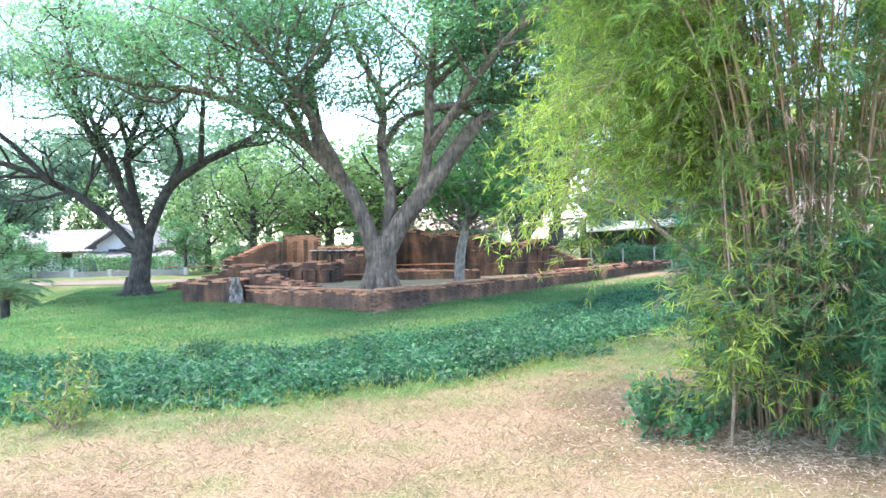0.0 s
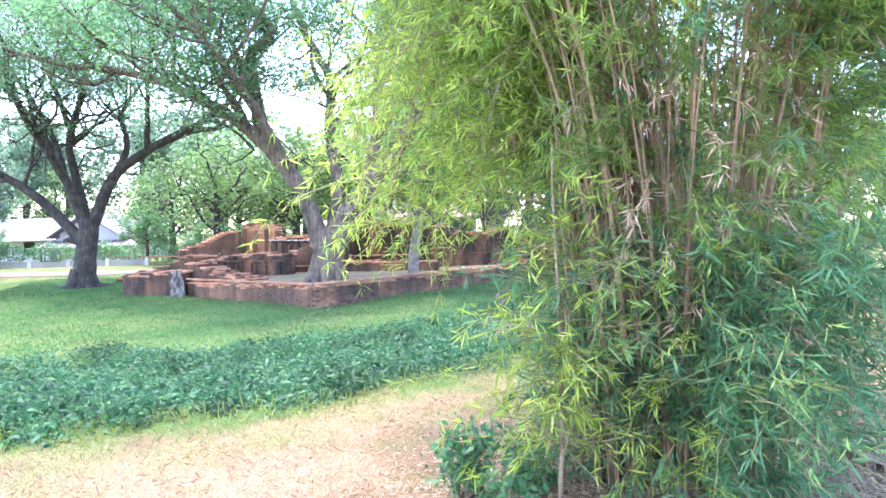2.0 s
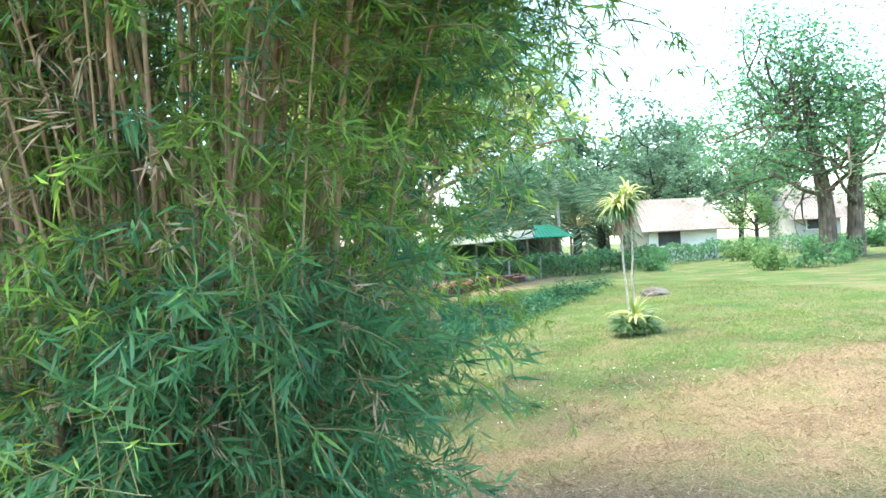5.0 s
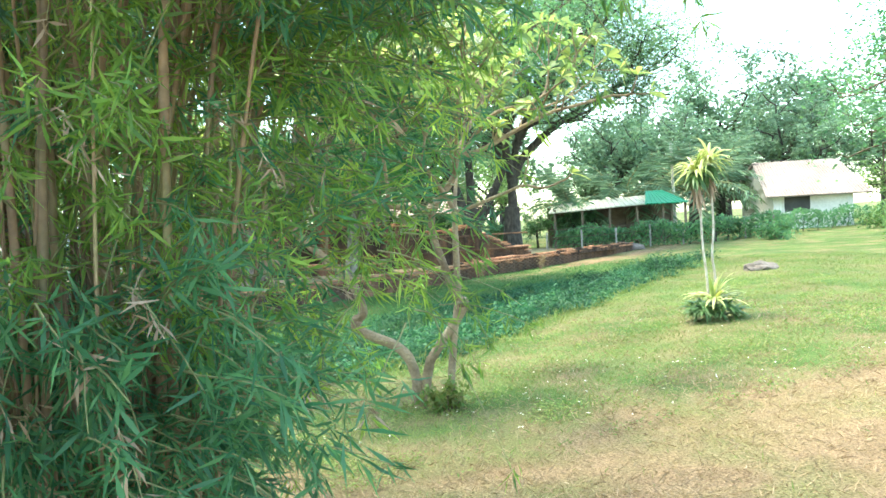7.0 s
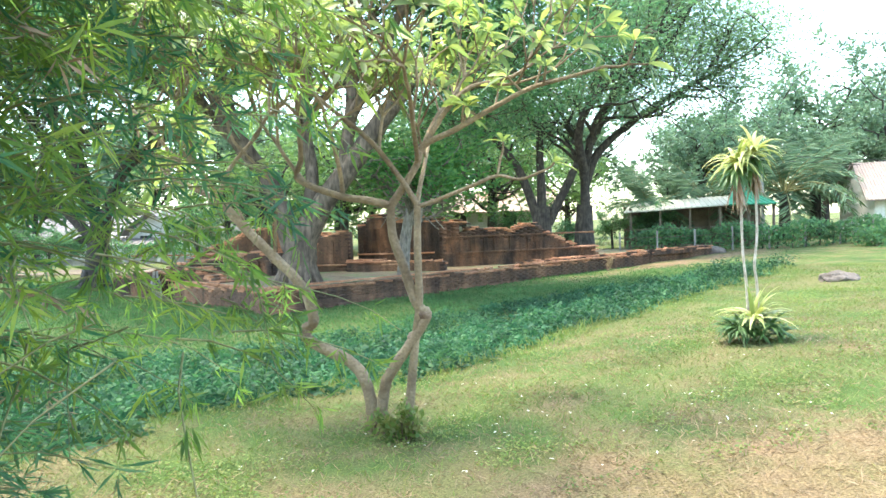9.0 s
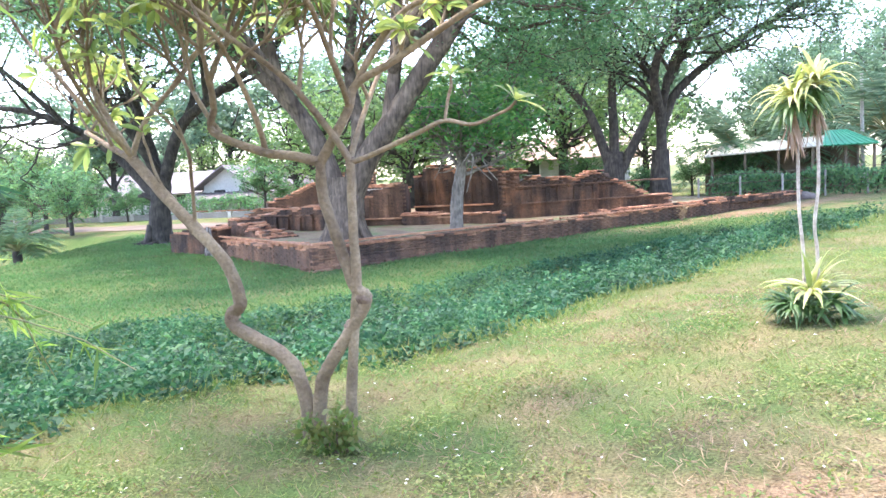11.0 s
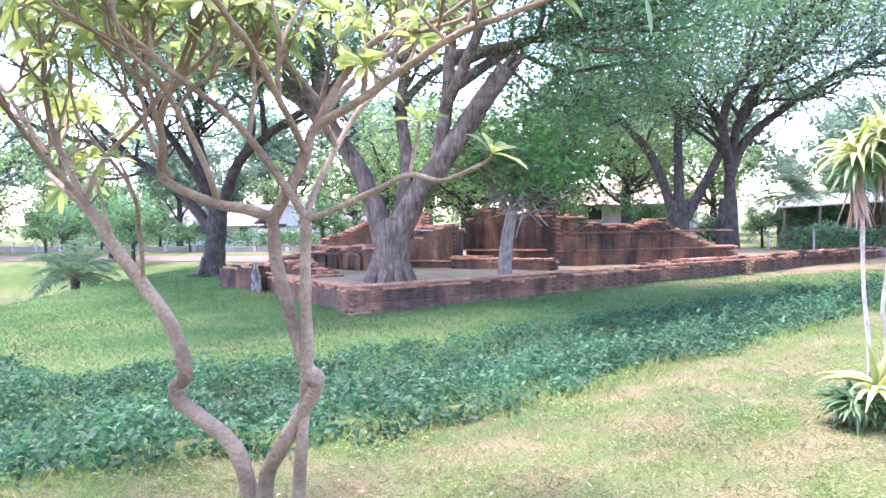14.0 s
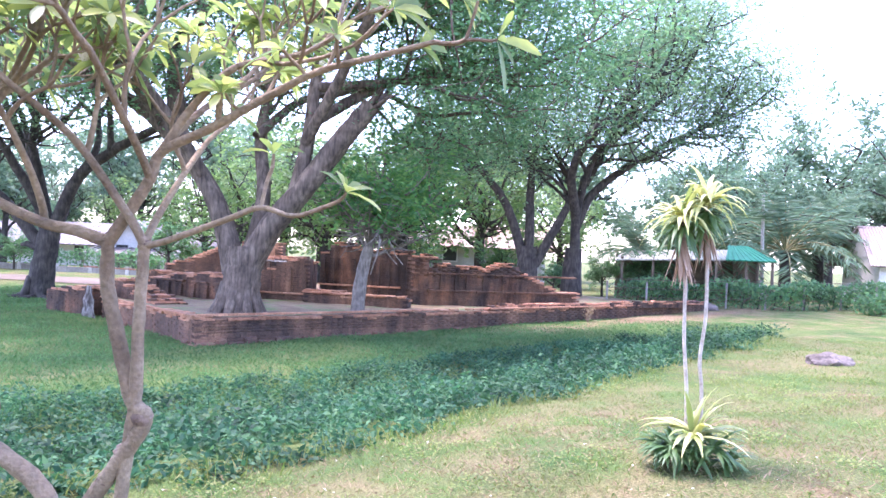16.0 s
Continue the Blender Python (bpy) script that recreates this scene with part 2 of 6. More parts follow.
DEAD = leaf("dead_leaf", [(0.30, 0.20, 0.13), (0.42, 0.30, 0.22)], 0.2, 0.8, 5.0, 0.2)
LITTER = leaf("dry_bamboo_leaf", [(0.32, 0.235, 0.165), (0.43, 0.33, 0.235), (0.52, 0.42, 0.31)], 0.2, 0.8, 3.0, 0.2)
FLOWER = leaf("white_flower", [(0.75, 0.72, 0.62), (0.80, 0.76, 0.70)], 0.3, 0.5, 5.0, 0.05)

# ---- mesh tools ----
def mesh_from(name, verts, faces, mats, smooth=False, idx=None):
    """A mesh from arrays: verts (n, 3), faces (m, 3 or 4)."""
    verts, faces = np.asarray(verts, np.float32), np.asarray(faces, np.int32)
    me = bpy.data.meshes.new(name)
    k = faces.shape[1]
    me.vertices.add(len(verts))
    me.vertices.foreach_set("co", verts.ravel())
    me.loops.add(faces.size)
    me.loops.foreach_set("vertex_index", faces.ravel())
    me.polygons.add(len(faces))
    me.polygons.foreach_set("loop_start", np.arange(0, faces.size, k, dtype=np.int32))
    me.polygons.foreach_set("loop_total", np.full(len(faces), k, np.int32))
    if smooth:
        me.polygons.foreach_set("use_smooth", np.ones(len(faces), bool))
    for m in mats if isinstance(mats, (list, tuple)) else [mats]:
        me.materials.append(m)
    if idx is not None:
        me.polygons.foreach_set("material_index", np.asarray(idx, np.int32))
    me.update(calc_edges=True)
    return me


def piece(name, me, parent=None, label="", m=None):
    ob = new(name, me)
    if parent is not None:
        ob.parent = parent
    if m is not None:
        ob.matrix_basis = m
    return tagged(ob, label)


def part(name, bm, material, parent, label=""):
    """Links a bmesh as one mesh object under a thing or a part."""
    me = bpy.data.meshes.new(name)
    bm.to_mesh(me)
    bm.free()
    me.materials.append(material)
    return piece(name, me, parent, label)


def thing(name, place, label, category, group="", kind=""):
    ob = new(name)
    ob.empty_display_size = 0.2
    ob.location = place
    return tagged(ob, label, category, group, kind)


def box(bm, lo, hi, bevel=0.0):
    g = bmesh.ops.create_cube(bm, size=1.0)
    lo, hi = Vector(lo), Vector(hi)
    for v in g["verts"]:
        v.co = Vector([(lo[i] + hi[i]) / 2 + v.co[i] * (hi[i] - lo[i]) for i in range(3)])
    if bevel:
        bmesh.ops.bevel(bm, geom=list({e for v in g["verts"] for e in v.link_edges}), offset=bevel, segments=1, affect="EDGES")
    return g["verts"]


class Tubes:
    """Limbs as tapered tubes, gathered into one mesh."""

    def __init__(self, sides=7):
        self.v, self.f, self.n, self.sides = [], [], 0, sides

    def add(self, pts, radii, sides=None, lump=0.0, rng=None):
        k = sides or self.sides
        pts = np.asarray(pts, float)
        d = np.gradient(pts, axis=0)
        d /= np.linalg.norm(d, axis=1)[:, None] + 1e-9
        ref = np.array([0.0, 0.0, 1.0]) if abs(d[0, 2]) < 0.9 else np.array([1.0, 0.0, 0.0])
        u = np.cross(d, ref)
        u /= np.linalg.norm(u, axis=1)[:, None] + 1e-9
        w = np.cross(d, u)
        a = np.arange(k) * 2 * np.pi / k
        r = np.asarray(radii, float)[:, None] * np.ones((1, k))
        if lump:
            r = r * (1 + lump * (rng or np.random).uniform(-1, 1, r.shape))
        ring = pts[:, None] + r[..., None] * (np.cos(a)[None, :, None] * u[:, None] + np.sin(a)[None, :, None] * w[:, None])
        self.v.append(ring.reshape(-1, 3))
        i = np.arange(len(pts) - 1)[:, None] * k + self.n
        j = np.arange(k)[None]
        q = np.stack([i + j, i + (j + 1) % k, i + k + (j + 1) % k, i + k + j], -1)
        self.f.append(q.reshape(-1, 4))
        self.n += len(pts) * k

    def mesh(self, name, mat):
        return mesh_from(name, np.concatenate(self.v), np.concatenate(self.f), mat, smooth=True)


def curve(pts, n=14):
    """A smooth line through the points (Catmull-Rom)."""
    p = np.asarray(pts, float)
    p = np.concatenate([[2 * p[0] - p[1]], p, [2 * p[-1] - p[-2]]])
    out = []
    for i in range(1, len(p) - 2):
        for s in np.linspace(0, 1, n, endpoint=False):
            a, b, c, d = p[i - 1], p[i], p[i + 1], p[i + 2]
            out.append(0.5 * (2 * b + (c - a) * s + (2 * a - 5 * b + 4 * c - d) * s * s + (3 * b - a - 3 * c + d) * s**3))
    out.append(p[-2])
    return np.array(out)


def unit(v):
    return v / (np.linalg.norm(v, axis=-1, keepdims=True) + 1e-9)


def leaf_mesh(name, base, way, length, width, mat, rng, fold=0.15, flat=None):
    """Many leaves, one four-cornered blade each: base places, directions, lengths and widths."""
    base, way = np.asarray(base, float), unit(np.asarray(way, float))
    n = len(base)
    length, width = np.broadcast_to(length, n)[:, None], np.broadcast_to(width, n)[:, None]
    ref = unit(rng.normal(size=(n, 3)) if flat is None else rng.normal(size=(n, 3)) * (1 - flat) + np.array([0, 0, 1.0]) * flat)
    side = unit(np.cross(way, ref))
    nor = np.cross(side, way)
    mid = base + way * length * 0.45 + nor * length * fold
    v = np.stack([base, mid + side * width * 0.5, base + way * length, mid - side * width * 0.5], 1).reshape(-1, 3)
    f = np.arange(4 * n).reshape(-1, 4)
    return mesh_from(name, v, f, mat)


def sway(rng, start, way, length, n, bend=0.25, lift=0.0):
    """A wandering line for a branch."""
    pts, d = [np.asarray(start, float)], unit(np.asarray(way, float))
    for _ in range(n):
        d = unit(d + rng.normal(size=3) * bend + np.array([0, 0, lift]))
        pts.append(pts[-1] + d * length / n)
    return np.array(pts)


# ---- the lie of the land ----
NEAR_EDGE = np.array([(-60, -20), (-8, 4.2), (-3, 6.8), (-1.2, 7.5), (0.75, 8.4), (1.7, 9.4), (2.5, 10.5), (3.7, 11.9), (4.6, 13.1), (6.5, 15.7), (7.5, 17.6), (10, 22), (14, 27), (60, 60)])
FAR_EDGE = np.array([(-60, 0), (-8, 13.8), (-5, 15.0), (-2, 15.5), (0, 17.2), (2, 20.4), (5.7, 26.4), (9, 30.2), (14, 33), (60, 80)])


DRY_EDGE = np.array([(-60, -24), (-8, 2.6), (-2.5, 5.4), (0, 6.8), (1.5, 7.9), (3, 7.9), (4.7, 8.3), (6.5, 9.2), (8, 9.9), (10, 10.6), (16, 12.5), (60, 24)])


def ramp(v, lo, hi):
    s = np.clip((v - lo) / (hi - lo), 0, 1)
    return s * s * (3 - 2 * s)


def across(x, y):
    """How far a place lies across the ditch: under 0 on the near bank, over 1 on the far lawn."""
    a, b = np.interp(x, *NEAR_EDGE.T), np.interp(x, *FAR_EDGE.T)
    return (y - a) / (b - a)


def worn(x, y):
    """The strip of bare earth along the foot of the long platform wall."""
    d = (21.8 + (x + 2.04) * 1.295 - y) / 1.636
    return np.exp(-((d - 1.0) / 0.8) ** 2) * ramp(x, 2.0, 6.0) * (1 - ramp(x, 13.0, 16.0))


def ditch(x, y):
    return (1 - ramp(x, 8.0, 11.0))


def land(x, y):
    """Height of the ground."""
    x, y = np.asarray(x, float), np.asarray(y, float)
    t = across(x, y)
    near = 0.02 + 0.075 * np.clip(x - 4.3, 0, 3.5) + 0.012 * np.clip(x - 7.8, 0, 25)
    far = -0.62 + 0.018 * np.clip(y - 22, 0, 22) + 0.02 * np.clip(x - 8, 0, 25)
    z = near + (far - near) * ramp(t, -0.02, 0.75)
    z = z - 0.30 * ditch(x, y) * np.sin(np.pi * np.clip(t, 0, 1)) ** 1.0
    pond = ramp(-x - 0.30 * (y - 22), 12.8, 15.6) * ramp(y, 15, 19) * (1 - ramp(y, 29, 33)) * (1 - ramp(-x, 24, 30))
    z = z - 1.9 * pond + 0.12 * np.exp(-((x - 7.0) ** 2 + (y - 12.0) ** 2) / 1.5)
    return z + 0.025 * np.sin(1.3 * x + 0.7 * y) * np.cos(0.9 * y - 0.4 * x) * ramp(np.hypot(x - 3, y - 2), 1, 6)


# ---- ground ----
def make_ground():
    xs = np.concatenate([[-900, -400, -200, -120, -80, -60, -48, -40, -34], np.arange(-30, -10, 0.8), np.arange(-10, 14, 0.2), np.arange(14, 34, 0.8), [36, 42, 50, 65, 90, 140, 240, 450, 900]])
    ys = np.concatenate([[-900, -400, -200, -100, -50, -25, -14, -9], np.arange(-6, 0, 0.6), np.arange(0, 24, 0.2), np.arange(24, 48, 0.6), [50, 55, 62, 72, 90, 130, 220, 450, 950]])
    gx, gy = np.meshgrid(xs, ys)
    gz = land(gx, gy)
    v = np.stack([gx, gy, gz], -1).reshape(-1, 3)
    nx, ny = len(xs), len(ys)
    i = (np.arange(ny - 1)[:, None] * nx + np.arange(nx - 1)[None]).ravel()
    f = np.stack([i, i + 1, i + nx + 1, i + nx], -1)
    me = mesh_from("ground", v, f, GROUND, smooth=True)
    t = across(v[:, 0], v[:, 1])
    # how green the turf is: dry on the walked bank, green towards the ditch, on the lawn and past it
    bank = (v[:, 1] - np.interp(v[:, 0], *NEAR_EDGE.T))
    past = v[:, 1] - np.interp(v[:, 0], *DRY_EDGE.T)
    green = np.maximum(0.8 * ramp(past, -0.6, 1.3), ramp(bank, -1.0, 0.0))
    green = np.where(t > 0.4, 1.35, green)
    green = np.where(v[:, 1] > 33, 0.8, green)
    green = green - 0.9 * worn(v[:, 0], v[:, 1])
    me.attributes.new("green", "FLOAT", "POINT").data.foreach_set("value", green.astype(np.float32))
    return tagged(new("ground", me), "dry straw-coloured turf and mown green lawn with worn patches", "ground", kind="structure")


def ground_material():
    m, n, l, b = nodes("turf")
    dry, f, tc = noise_mix(n, l, [(0.18, 0.125, 0.074), (0.25, 0.175, 0.108), (0.205, 0.16, 0.084)], 1.1, 6)
    grn, _, _ = noise_mix(n, l, [(0.055, 0.110, 0.034), (0.092, 0.142, 0.043), (0.165, 0.172, 0.072)], 0.7, 6, lo=0.3, hi=0.72)
    at = n.new("ShaderNodeAttribute")
    at.attribute_name = "green"
    pn = n.new("ShaderNodeTexNoise")
    pn.inputs["Scale"].default_value, pn.inputs["Detail"].default_value = 1.6, 8.0
    l.new(tc.outputs["Object"], pn.inputs["Vector"])
    ad = n.new("ShaderNodeMath")
    ad.operation = "MULTIPLY_ADD"
    l.new(pn.outputs["Fac"], ad.inputs[0])
    ad.inputs[1].default_value = 2.6
    ad.inputs[2].default_value = -1.3
    su = n.new("ShaderNodeMath")
    su.use_clamp = True
    l.new(ad.outputs[0], su.inputs[0])
    l.new(at.outputs["Fac"], su.inputs[1])
    c = mix(n, l, su.outputs[0], dry, grn)
    fn = n.new("ShaderNodeTexNoise")
    fn.inputs["Scale"].default_value, fn.inputs["Detail"].default_value = 70.0, 8.0
    l.new(tc.outputs["Object"], fn.inputs["Vector"])
    mr = n.new("ShaderNodeMapRange")
    mr.inputs["From Min"].default_value, mr.inputs["From Max"].default_value = 0.3, 0.7
    mr.inputs["To Min"].default_value, mr.inputs["To Max"].default_value = 0.45, 1.5
    l.new(fn.outputs["Fac"], mr.inputs["Value"])
    hs = n.new("ShaderNodeHueSaturation")
    l.new(c, hs.inputs["Color"])
    l.new(mr.outputs["Result"], hs.inputs["Value"])
    l.new(hs.outputs["Color"], b.inputs["Base Color"])
    b.inputs["Roughness"].default_value = 1.0
    b.inputs["Specular IOR Level"].default_value = 0.1
    bp = n.new("ShaderNodeBump")
    bp.inputs["Strength"].default_value, bp.inputs["Distance"].default_value = 0.8, 0.04
    l.new(fn.outputs["Fac"], bp.inputs["Height"])
    l.new(bp.outputs["Normal"], b.inputs["Normal"])
    return m


GROUND = ground_material()
ground = make_ground()

# ---- trees ----
def grow(rng, tubes, start, way, length, radius, level, tips, spread=0.75, lift=0.06, kids=4, n=6, bend=0.16):
    """A limb with side limbs; the ends of the finest ones are gathered in tips."""
    pts = sway(rng, start, way, length, n, bend, lift)
    tubes.add(pts, np.linspace(radius, radius * 0.45, n + 1), sides=6 if radius > 0.06 else 4)
    if level == 0:
        tips.extend(pts[2:])
        return
    d = unit(pts[-1] - pts[0])
    for k in range(kids):
        i = rng.integers(max(1, n // 3), n + 1)
        side = unit(np.cross(d, rng.normal(size=3)))
        w = unit(d * (1 - spread) + side * spread + np.array([0, 0, 0.15]))
        grow(rng, tubes, pts[i], w, length * rng.uniform(0.5, 0.75), radius * 0.5, level - 1, tips, spread, lift, kids, max(4, n - 1), bend)


def limb_tips(rng, limbs, line, r0, r1, depth, level, tips, kids=5, first=0.45, length=2.6, spread=0.8):
    """A main limb along a drawn line, swung in depth, with side limbs along its outer part."""
    tubes = Tubes(8)
    limbs.append(tubes)
    p = curve(line, 6)
    s = np.linspace(0, 1, len(p))
    p[:, 1] += depth * s ** 1.5
    p += rng.normal(size=p.shape) * 0.03 * s[:, None]
    r = r0 + (r1 - r0) * s ** 0.8
    tubes.add(p, r, sides=9)
    d = np.gradient(p, axis=0)
    for k in range(kids):
        i = int(rng.uniform(first, 1.0) * (len(p) - 1))
        side = unit(np.cross(unit(d[i]), rng.normal(size=3)))
        w = unit(unit(d[i]) * 0.35 + side * spread + np.array([0, 0, 0.25]))
        grow(rng, tubes, p[i], w, length * rng.uniform(0.7, 1.2), max(r[i] * 0.55, 0.03), level, tips, kids=3)
    grow(rng, tubes, p[-1], d[-1] + np.array([0, 0, 0.05]), length, r1, level, tips, kids=4)


def foliage(rng, tips, per, size, mat, spread=(0.4, 0.4, 0.16), flat=0.6, aspect=0.45, keep=1.0):
    tips = np.array(tips)
    if keep < 1:
        tips = tips[rng.random(len(tips)) < keep]
    c = np.repeat(tips, per, axis=0)
    c = c + rng.normal(size=c.shape) * np.array(spread)
    w = rng.normal(size=c.shape) * np.array([1, 1, 0.45])
    ln = rng.uniform(0.6, 1.25, len(c)) * size
    return leaf_mesh("crown", c, w, ln, ln * aspect, mat, rng, 0.08, flat)


def roots(rng, tubes, x, y, z, r, n=7):
    for k in range(n):
        a = 2 * math.pi * (k + rng.uniform(-0.3, 0.3)) / n
        out = np.array([math.cos(a), math.sin(a), 0])
        tubes.add([(x, y, z + 0.8) + out * r * 0.75, (x, y, z + 0.35) + out * r * 1.0, (x, y, z + 0.08) + out * r * 1.35, (x, y, z - 0.12) + out * r * 1.8], [r * 0.28, r * 0.32, r * 0.26, r * 0.1], sides=6)


def tree_of(name, trunk_tubes, bark, crown, label, limbs=()):
    o = thing(name, (0, 0, 0), label, "tree")
    piece("trunk", trunk_tubes.mesh("trunk", bark), o)
    for w in limbs:
        piece("limb", w.mesh("limb", bark), o)
    for c in crown if isinstance(crown, list) else [crown]:
        piece("crown", c, o)
    return o


def dark_rain_tree():
    rng = np.random.default_rng(11)
    t, tips, limbs = Tubes(10), [], []
    p = curve([(-12.42, 29.8, -0.75), (-12.31, 29.8, 0.44), (-12.15, 29.8, 1.5), (-12.08, 29.8, 2.1)], 6)
    t.add(p, np.linspace(0.43, 0.34, len(p)), sides=14, lump=0.06, rng=rng)
    roots(rng, t, -12.42, 29.8, -0.6, 0.42)
    limb_tips(rng, limbs, [(-12.25, 29.8, 1.1), (-13.25, 29.8, 2.27), (-14.14, 29.8, 3.19), (-15.37, 29.8, 4.0), (-16.73, 29.8, 4.6), (-19.2, 29.8, 5.3)], 0.24, 0.09, -1.5, 2, tips, 8)
    limb_tips(rng, limbs, [(-12.18, 29.8, 1.7), (-12.83, 29.8, 3.16), (-13.38, 29.8, 4.26), (-14.41, 29.8, 5.9), (-15.52, 29.8, 7.06), (-16.4, 29.8, 8.2)], 0.22, 0.07, 1.5, 2, tips, 8)
    limb_tips(rng, limbs, [(-12.2, 29.8, 1.9), (-12.39, 29.8, 3.6), (-12.38, 29.8, 4.96), (-11.54, 29.8, 6.5), (-10.94, 29.8, 7.84)], 0.22, 0.07, -2.0, 2, tips, 8)
    limb_tips(rng, limbs, [(-12.05, 29.8, 1.7), (-11.04, 29.8, 3.69), (-9.66, 29.8, 4.62), (-8.05, 29.8, 5.35), (-6.68, 29.8, 6.06), (-5.5, 29.8, 7.2)], 0.25, 0.08, -1.0, 2, tips, 9)
    limb_tips(rng, limbs, [(-11.09, 29.8, 3.6), (-10.74, 29.8, 4.9), (-11.32, 29.8, 6.17), (-11.2, 29.8, 7.4)], 0.15, 0.07, 2.5, 2, tips, 7)
    limb_tips(rng, limbs, [(-12.1, 29.8, 2.0), (-12.6, 28.6, 4.0), (-13.0, 27.0, 6.0), (-12.5, 25.5, 7.5)], 0.2, 0.07, 0.0, 2, tips, 7)
    limb_tips(rng, limbs, [(-12.83, 29.8, 3.16), (-13.6, 30.2, 5.2), (-15.2, 30.6, 7.6), (-17.0, 30.4, 9.6)], 0.15, 0.07, 0.5, 2, tips, 8)
    limb_tips(rng, limbs, [(-15.37, 29.0, 4.0), (-16.6, 28.2, 5.6), (-18.4, 27.4, 7.2), (-20.0, 27.0, 8.2)], 0.12, 0.06, 0.0, 2, tips, 8)
    limb_tips(rng, limbs, [(-12.38, 29.5, 4.96), (-12.8, 29.0, 7.2), (-13.4, 28.6, 9.4)], 0.12, 0.06, -0.5, 2, tips, 7)
    limb_tips(rng, limbs, [(-9.66, 29.5, 4.62), (-9.2, 28.8, 6.6), (-8.6, 28.2, 8.6)], 0.12, 0.06, -0.5, 2, tips, 7)
    for k in range(9):
        a = 2 * math.pi * k / 9 + rng.uniform(-0.2, 0.2)
        s = np.linspace(0.3, rng.uniform(1.0, 1.9), 9)
        bx, by = -12.42 + s * math.cos(a) + 0.12 * np.sin(3 * s + k), 29.8 + s * math.sin(a)
        t.add(np.stack([bx, by, land(bx, by) + 0.04 - 0.03 * s], 1), np.linspace(0.12, 0.03, 9), sides=7)
    # a broken stub
    t.add([(-12.4, 29.6, 1.2), (-12.75, 29.5, 1.35), (-12.95, 29.5, 1.3)], [0.12, 0.1, 0.06])
    tips = [q for q in tips if q[2] > 6.6 or (q[2] > 5.0 and rng.random() < 0.55)]
    return tree_of("rain_tree", t, BARK_DARK, foliage(rng, tips, 52, 0.12, RAIN, (0.55, 0.55, 0.16), 0.75), "wide rain tree with a dark forked trunk and airy crown", limbs)


def big_rain_tree():
    rng = np.random.default_rng(21)
    t, tips, limbs = Tubes(10), [], []
    p = curve([(-2.05, 24.0, -0.15), (-2.03, 24.0, 0.5), (-1.98, 24.0, 1.1), (-1.97, 24.0, 1.6)], 6)
    t.add(p, [0.55 - 0.12 * s for s in np.linspace(0, 1, len(p)) ** 0.5], sides=18, lump=0.07, rng=rng)
    roots(rng, t, -2.05, 24.0, -0.1, 0.44, 9)
    limb_tips(rng, limbs, [(-2.2, 24.0, 1.0), (-2.52, 24.0, 2.1), (-3.0, 24.0, 3.1), (-3.82, 24.0, 4.1), (-5.06, 24.0, 5.12), (-6.3, 24.0, 5.78), (-7.74, 24.0, 6.26), (-9.9, 24.0, 6.6)], 0.31, 0.09, -0.5, 2, tips, 10)
    limb_tips(rng, limbs, [(-3.82, 24.0, 4.15), (-4.11, 24.0, 5.72), (-4.21, 24.0, 6.8), (-3.65, 24.0, 7.67), (-4.97, 24.0, 8.96), (-5.85, 24.0, 9.9)], 0.24, 0.09, 1.0, 2, tips, 7)
    limb_tips(rng, limbs, [(-1.95, 24.2, 1.2), (-1.7, 24.2, 2.8), (-1.98, 24.2, 4.42), (-2.01, 24.2, 6.2), (-2.75, 24.2, 7.65), (-3.35, 24.2, 9.1)], 0.22, 0.09, 2.0, 2, tips, 7)
    limb_tips(rng, limbs, [(-0.71, 24.0, 2.82), (-0.44, 24.0, 4.56), (-0.37, 24.0, 6.34), (-0.19, 24.0, 7.94), (-0.2, 24.0, 10.0)], 0.2, 0.1, 1.0, 2, tips, 8)
    limb_tips(rng, limbs, [(-3.0, 24.0, 3.1), (-3.6, 23.0, 4.6), (-4.4, 21.6, 6.2), (-5.2, 20.2, 7.2)], 0.18, 0.08, 0.0, 2, tips, 7)
    limb_tips(rng, limbs, [(-0.5, 24.0, 4.2), (0.6, 23.2, 5.6), (1.8, 22.0, 7.0), (3.0, 21.5, 7.8)], 0.16, 0.08, 0.0, 2, tips, 8)
    limb_tips(rng, limbs, [(-0.4, 24.3, 4.8), (1.0, 25.6, 6.0), (2.8, 27.0, 6.9), (4.6, 28.0, 7.4)], 0.16, 0.08, 0.0, 2, tips, 8)
    limb_tips(rng, limbs, [(-0.37, 24.2, 5.6), (0.9, 25.0, 5.9), (2.4, 25.6, 6.2), (4.2, 26.0, 6.3)], 0.13, 0.06, 0.0, 2, tips, 9)
    limb_tips(rng, limbs, [(-0.37, 24.4, 6.3), (0.8, 25.8, 7.6), (2.2, 26.8, 8.8)], 0.13, 0.06, 0.0, 2, tips, 8)
    limb_tips(rng, limbs, [(-1.98, 24.4, 4.4), (-1.2, 25.6, 5.6), (0.4, 26.6, 6.0), (2.2, 27.2, 5.4)], 0.13, 0.06, 0.0, 2, tips, 9)
    # the sawn right limb with its splintered end
    p = curve([(-1.9, 24.0, 1.0), (-1.35, 24.0, 2.0), (-0.55, 24.0, 3.0), (0.3, 24.0, 4.1), (1.15, 24.0, 5.15)], 6)
    t.add(p, np.linspace(0.34, 0.23, len(p)), sides=12, lump=0.05, rng=rng)
    for k in range(7):
        a = rng.uniform(-0.16, 0.16, 3)
        q = np.array([1.15, 24.0, 5.15]) + a
